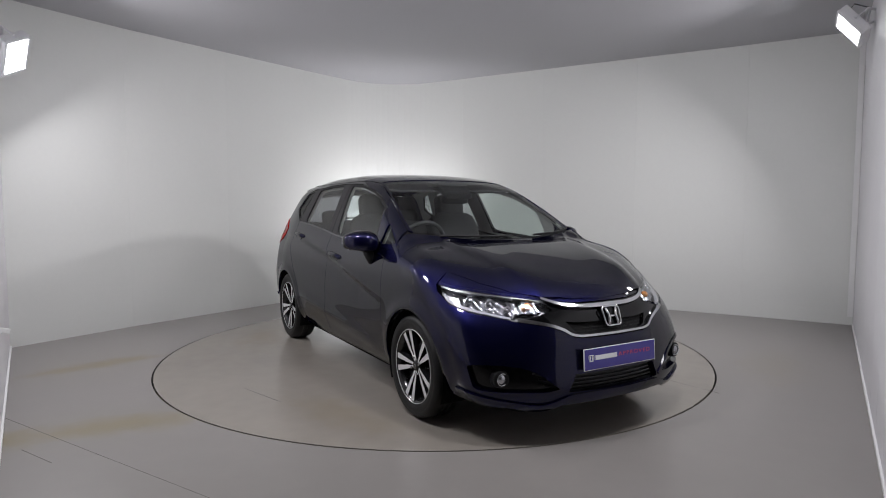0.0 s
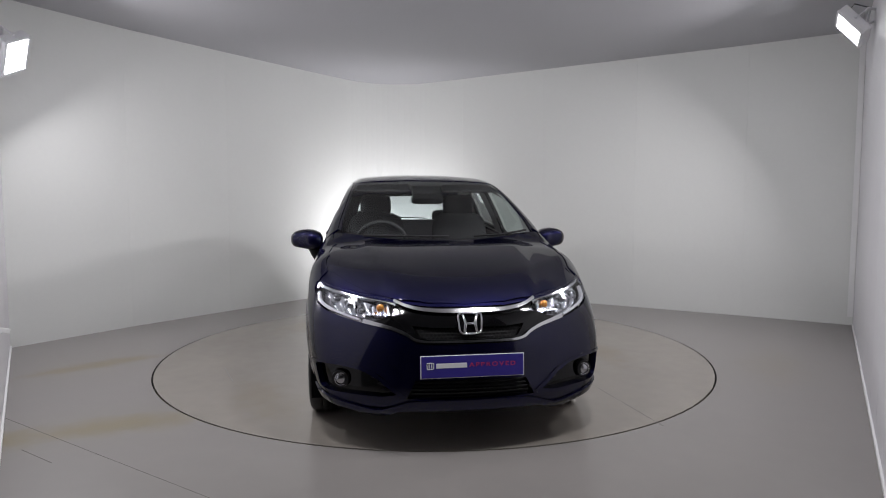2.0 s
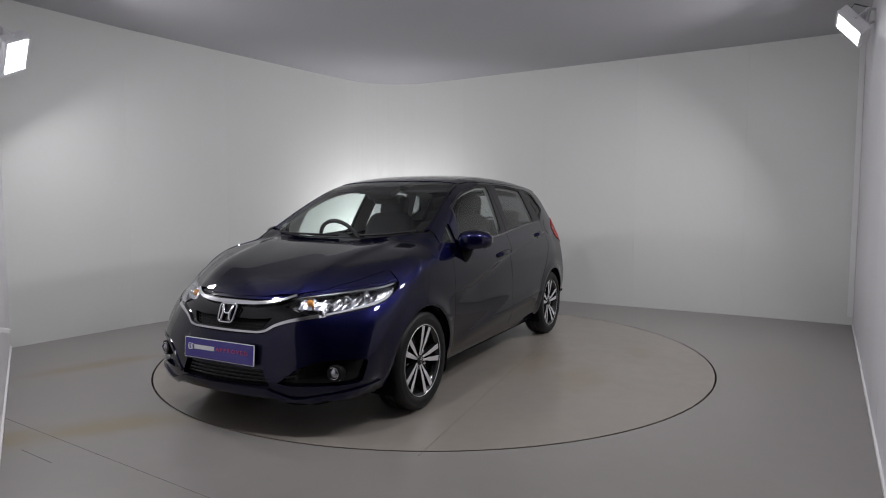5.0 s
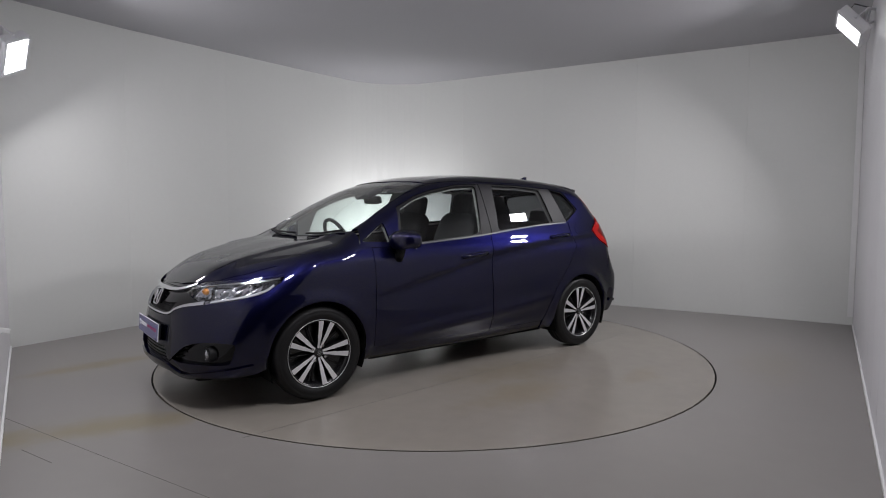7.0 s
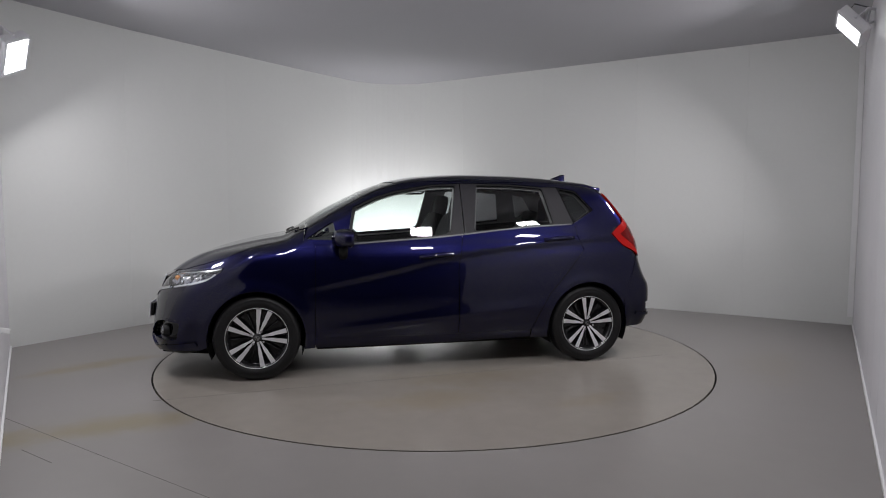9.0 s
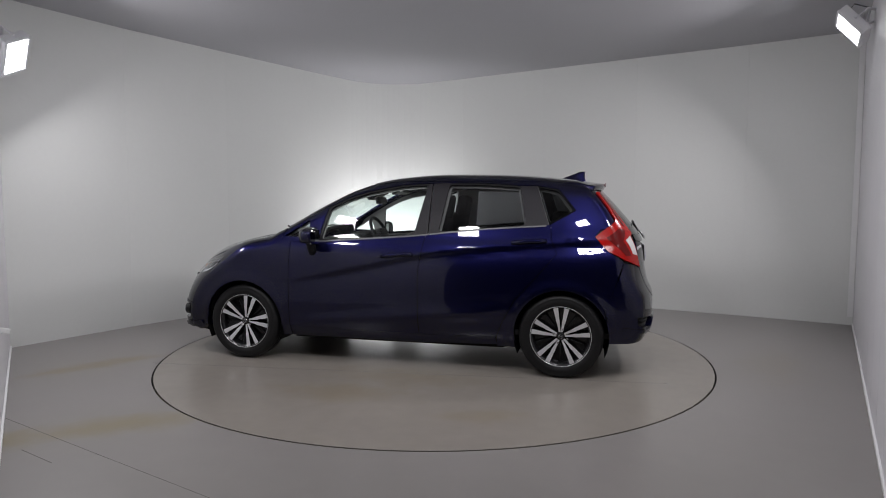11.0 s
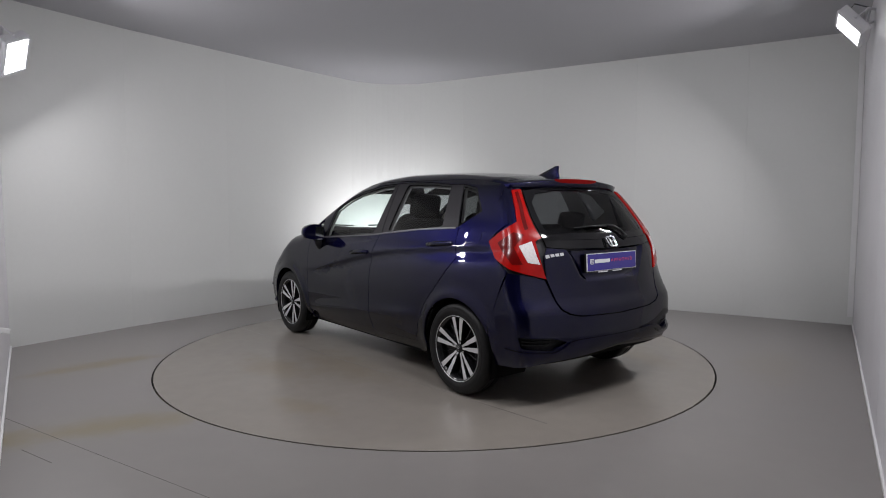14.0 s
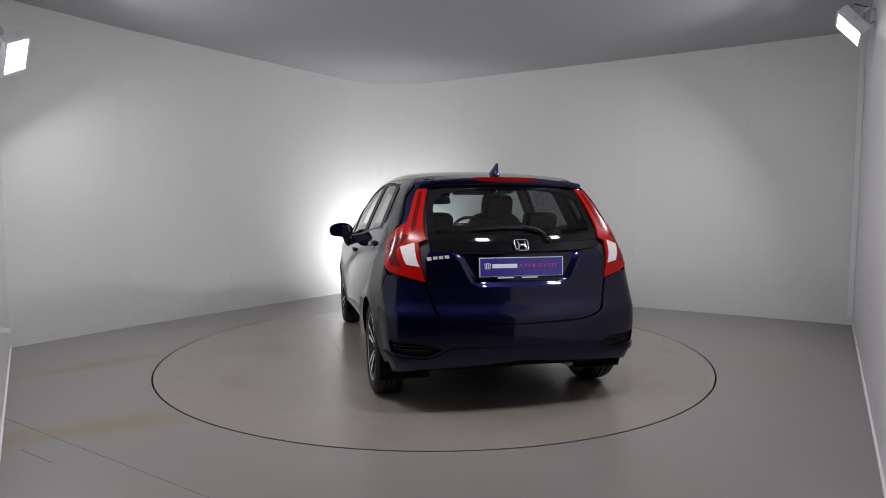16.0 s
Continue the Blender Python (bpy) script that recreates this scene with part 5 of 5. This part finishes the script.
# ---- cabin ----
both("rear_lining", "tail", [(54.0, 1.35), (40.5, 1.35), (36.8, 1.165), (33.5, 1.030), (33.0, 0.79), (50.0, 0.84), (57.5, 1.02), (55.0, 1.09), (54.0, 1.16)], CABIN, offset=-0.022, rim=0, step=0.04)
INNER_OPEN = [(0.60, 0.965), (0.555, 1.215), (0.40, 1.290), (0.26, 1.332), (-0.04, 1.385), (-0.215, 1.390), (-0.150, 1.012)]
INNER_REAR = [(-0.36, 1.038), (-0.415, 1.395), (-0.69, 1.390), (-0.93, 1.370), (-0.99, 1.095)]
INNER_QUART = [(-1.10, 1.365), (-1.22, 1.338), (-1.32, 1.205), (-1.18, 1.120)]
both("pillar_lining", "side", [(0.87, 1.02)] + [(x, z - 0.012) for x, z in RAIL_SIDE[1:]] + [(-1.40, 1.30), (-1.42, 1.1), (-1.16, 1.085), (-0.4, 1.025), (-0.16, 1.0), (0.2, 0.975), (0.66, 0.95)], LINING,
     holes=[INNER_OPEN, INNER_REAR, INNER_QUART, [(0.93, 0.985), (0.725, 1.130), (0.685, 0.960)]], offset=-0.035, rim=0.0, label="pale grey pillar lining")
both("door_card", "side", [(0.84, 0.95), (0.86, 0.28), (-0.80, 0.28), (-0.93, 0.56), (-1.10, 0.70), (-1.40, 0.80), (-1.42, 1.09), (-1.16, 1.085), (-0.4, 1.025), (-0.16, 1.0), (0.2, 0.975), (0.6, 0.955)], CABIN, offset=-0.06, rim=0.0, step=0.06)
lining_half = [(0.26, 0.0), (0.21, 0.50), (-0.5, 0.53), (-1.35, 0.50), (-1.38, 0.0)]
# the headlining takes the lining's shaded copy; the pillars keep the pale one
panel("headlining", "top", lining_half + [(x, -y) for x, y in reversed(lining_half) if y > 0.01], SHADEDLINING, offset=-0.035, rim=0, step=0.08)
bm = bmesh.new()
box(bm, pose(-0.45, 0, 0.30), 2.55, 1.42, 0.04)
part("cabin_floor", bm, CABIN, car)
bm = bmesh.new()
box(bm, pose(-1.05, 0, 0.80, 0, 0, 0), 0.9, 1.30, 0.03, 0.01)
part("load_cover", bm, CABIN, car)


def cushion(m, sx, sy, sz, bulge=0.25):
    """A padded block with round edges."""
    bm = bmesh.new()
    bmesh.ops.create_cube(bm, size=1.0)
    bmesh.ops.subdivide_edges(bm, edges=bm.edges[:], cuts=5, use_grid_fill=True)
    for v in bm.verts:
        c = v.co * 2
        r = (abs(c.x) ** 5 + abs(c.y) ** 5 + abs(c.z) ** 5) ** 0.2
        d = c / max(r, 1e-6) * max(abs(c.x), abs(c.y), abs(c.z))
        v.co = Vector((d.x * sx / 2, d.y * sy / 2, d.z * sz / 2))
    bm.transform(m)
    return bm


def seat(x, y, nm="front_seat"):
    ob = part(nm, cushion(pose(x, y, 0.53, 0, -8, 0), 0.50, 0.48, 0.20), SEATCLOTH, car, "dark grey cloth front seat", smooth=True)
    part("backrest", cushion(pose(x - 0.30, y, 0.86, 0, -20, 0), 0.15, 0.48, 0.66), SEATCLOTH, ob, smooth=True)
    part("headrest", cushion(pose(x - 0.435, y, 1.235, 0, -12, 0), 0.11, 0.26, 0.20), SEATCLOTH, ob, smooth=True)
    bm = bmesh.new()
    for s in (-0.06, 0.06):
        tube(bm, [(x - 0.40, y + s, 1.10), (x - 0.43, y + s, 1.22)], 0.006, 6)
    part("headrest_posts", bm, STEEL, ob)


seat(0.12, 0.36), seat(0.12, -0.36)
bench = part("rear_bench", cushion(pose(-0.82, 0, 0.55, 0, -8, 0), 0.46, 1.24, 0.20), SEATCLOTH, car, "dark grey cloth rear bench", smooth=True)
part("backrest", cushion(pose(-1.10, 0, 0.83, 0, -22, 0), 0.14, 1.26, 0.56), SEATCLOTH, bench, smooth=True)
for y in (-0.38, 0.38):
    part("headrest", cushion(pose(-1.215, y, 1.13, 0, -14, 0), 0.10, 0.24, 0.12), SEATCLOTH, bench, smooth=True)

bm = cushion(pose(0.83, 0, 0.80, 0, 12, 0), 0.50, 1.40, 0.30)
dash = part("dashboard", bm, CABIN, car, "black dashboard", smooth=True)
part("instrument_hood", cushion(pose(0.66, -0.36, 0.945, 0, 8, 0), 0.22, 0.36, 0.11), CABIN, dash, smooth=True)
part("centre_console", cushion(pose(0.45, 0, 0.55), 0.7, 0.20, 0.30), CABIN, dash, smooth=True)
bm = bmesh.new()
m = pose(0.50, -0.36, 0.955, 0, -64, 0)
tube(bm, [m @ Vector((0.185 * math.cos(a), 0.185 * math.sin(a), 0)) for a in np.linspace(0, 2 * math.pi, 41)[:-1]], 0.016, 8, True)
steer = part("steering_wheel", bm, CABIN, car, "black steering wheel", smooth=True)
part("airbag_boss", cushion(m @ pose(0, 0, 0.015), 0.13, 0.17, 0.06), CABIN, steer, smooth=True)
bm = bmesh.new()
for a in (90, 270, 180):
    t = math.radians(a)
    tube(bm, [m @ Vector((0.05 * math.cos(t), 0.05 * math.sin(t), 0.005)), m @ Vector((0.18 * math.cos(t), 0.18 * math.sin(t), 0))], 0.016, 8)
part("steering_spokes", bm, SATIN, steer, smooth=True)
part("rear_view_mirror", cushion(pose(0.37, 0.0, 1.285, 0, 8, 0), 0.035, 0.245, 0.065), PLASTIC, car, "black interior mirror", smooth=True)
bm = bmesh.new()
box(bm, pose(0.40, -0.01, 1.345, 0, 28, 0), 0.16, 0.22, 0.05, 0.015)
part("sensor_box", bm, PLASTIC, car, "black camera housing behind the windscreen")
for s in (-1, 1):
    bm = bmesh.new()
    box(bm, pose(0.24, s * 0.33, 1.375, 0, 20, 0), 0.16, 0.40, 0.018, 0.007)
    part("sun_visor", bm, CABIN, car)
    bm = bmesh.new()
    tube(bm, [(0.0, s * 0.555, 1.365), (-0.03, s * 0.535, 1.352), (-0.17, s * 0.535, 1.355), (-0.20, s * 0.555, 1.37)], 0.009, 8)
    part("grab_handle", bm, PLASTIC, car, smooth=True)


# ================= movement =================
def motions():
    """The turntable and the car on it turn about the turntable's centre."""
    spin, ride = [], []
    for t, deg in ANGLES:
        m = pose(0, 0, 0, 0, 0, deg)
        spin.append((t, m))
        ride.append((t, m @ pose(CAR_X, CAR_Y, 0.001)))
    walk(turntable, spin)
    walk(car, ride)


motions()
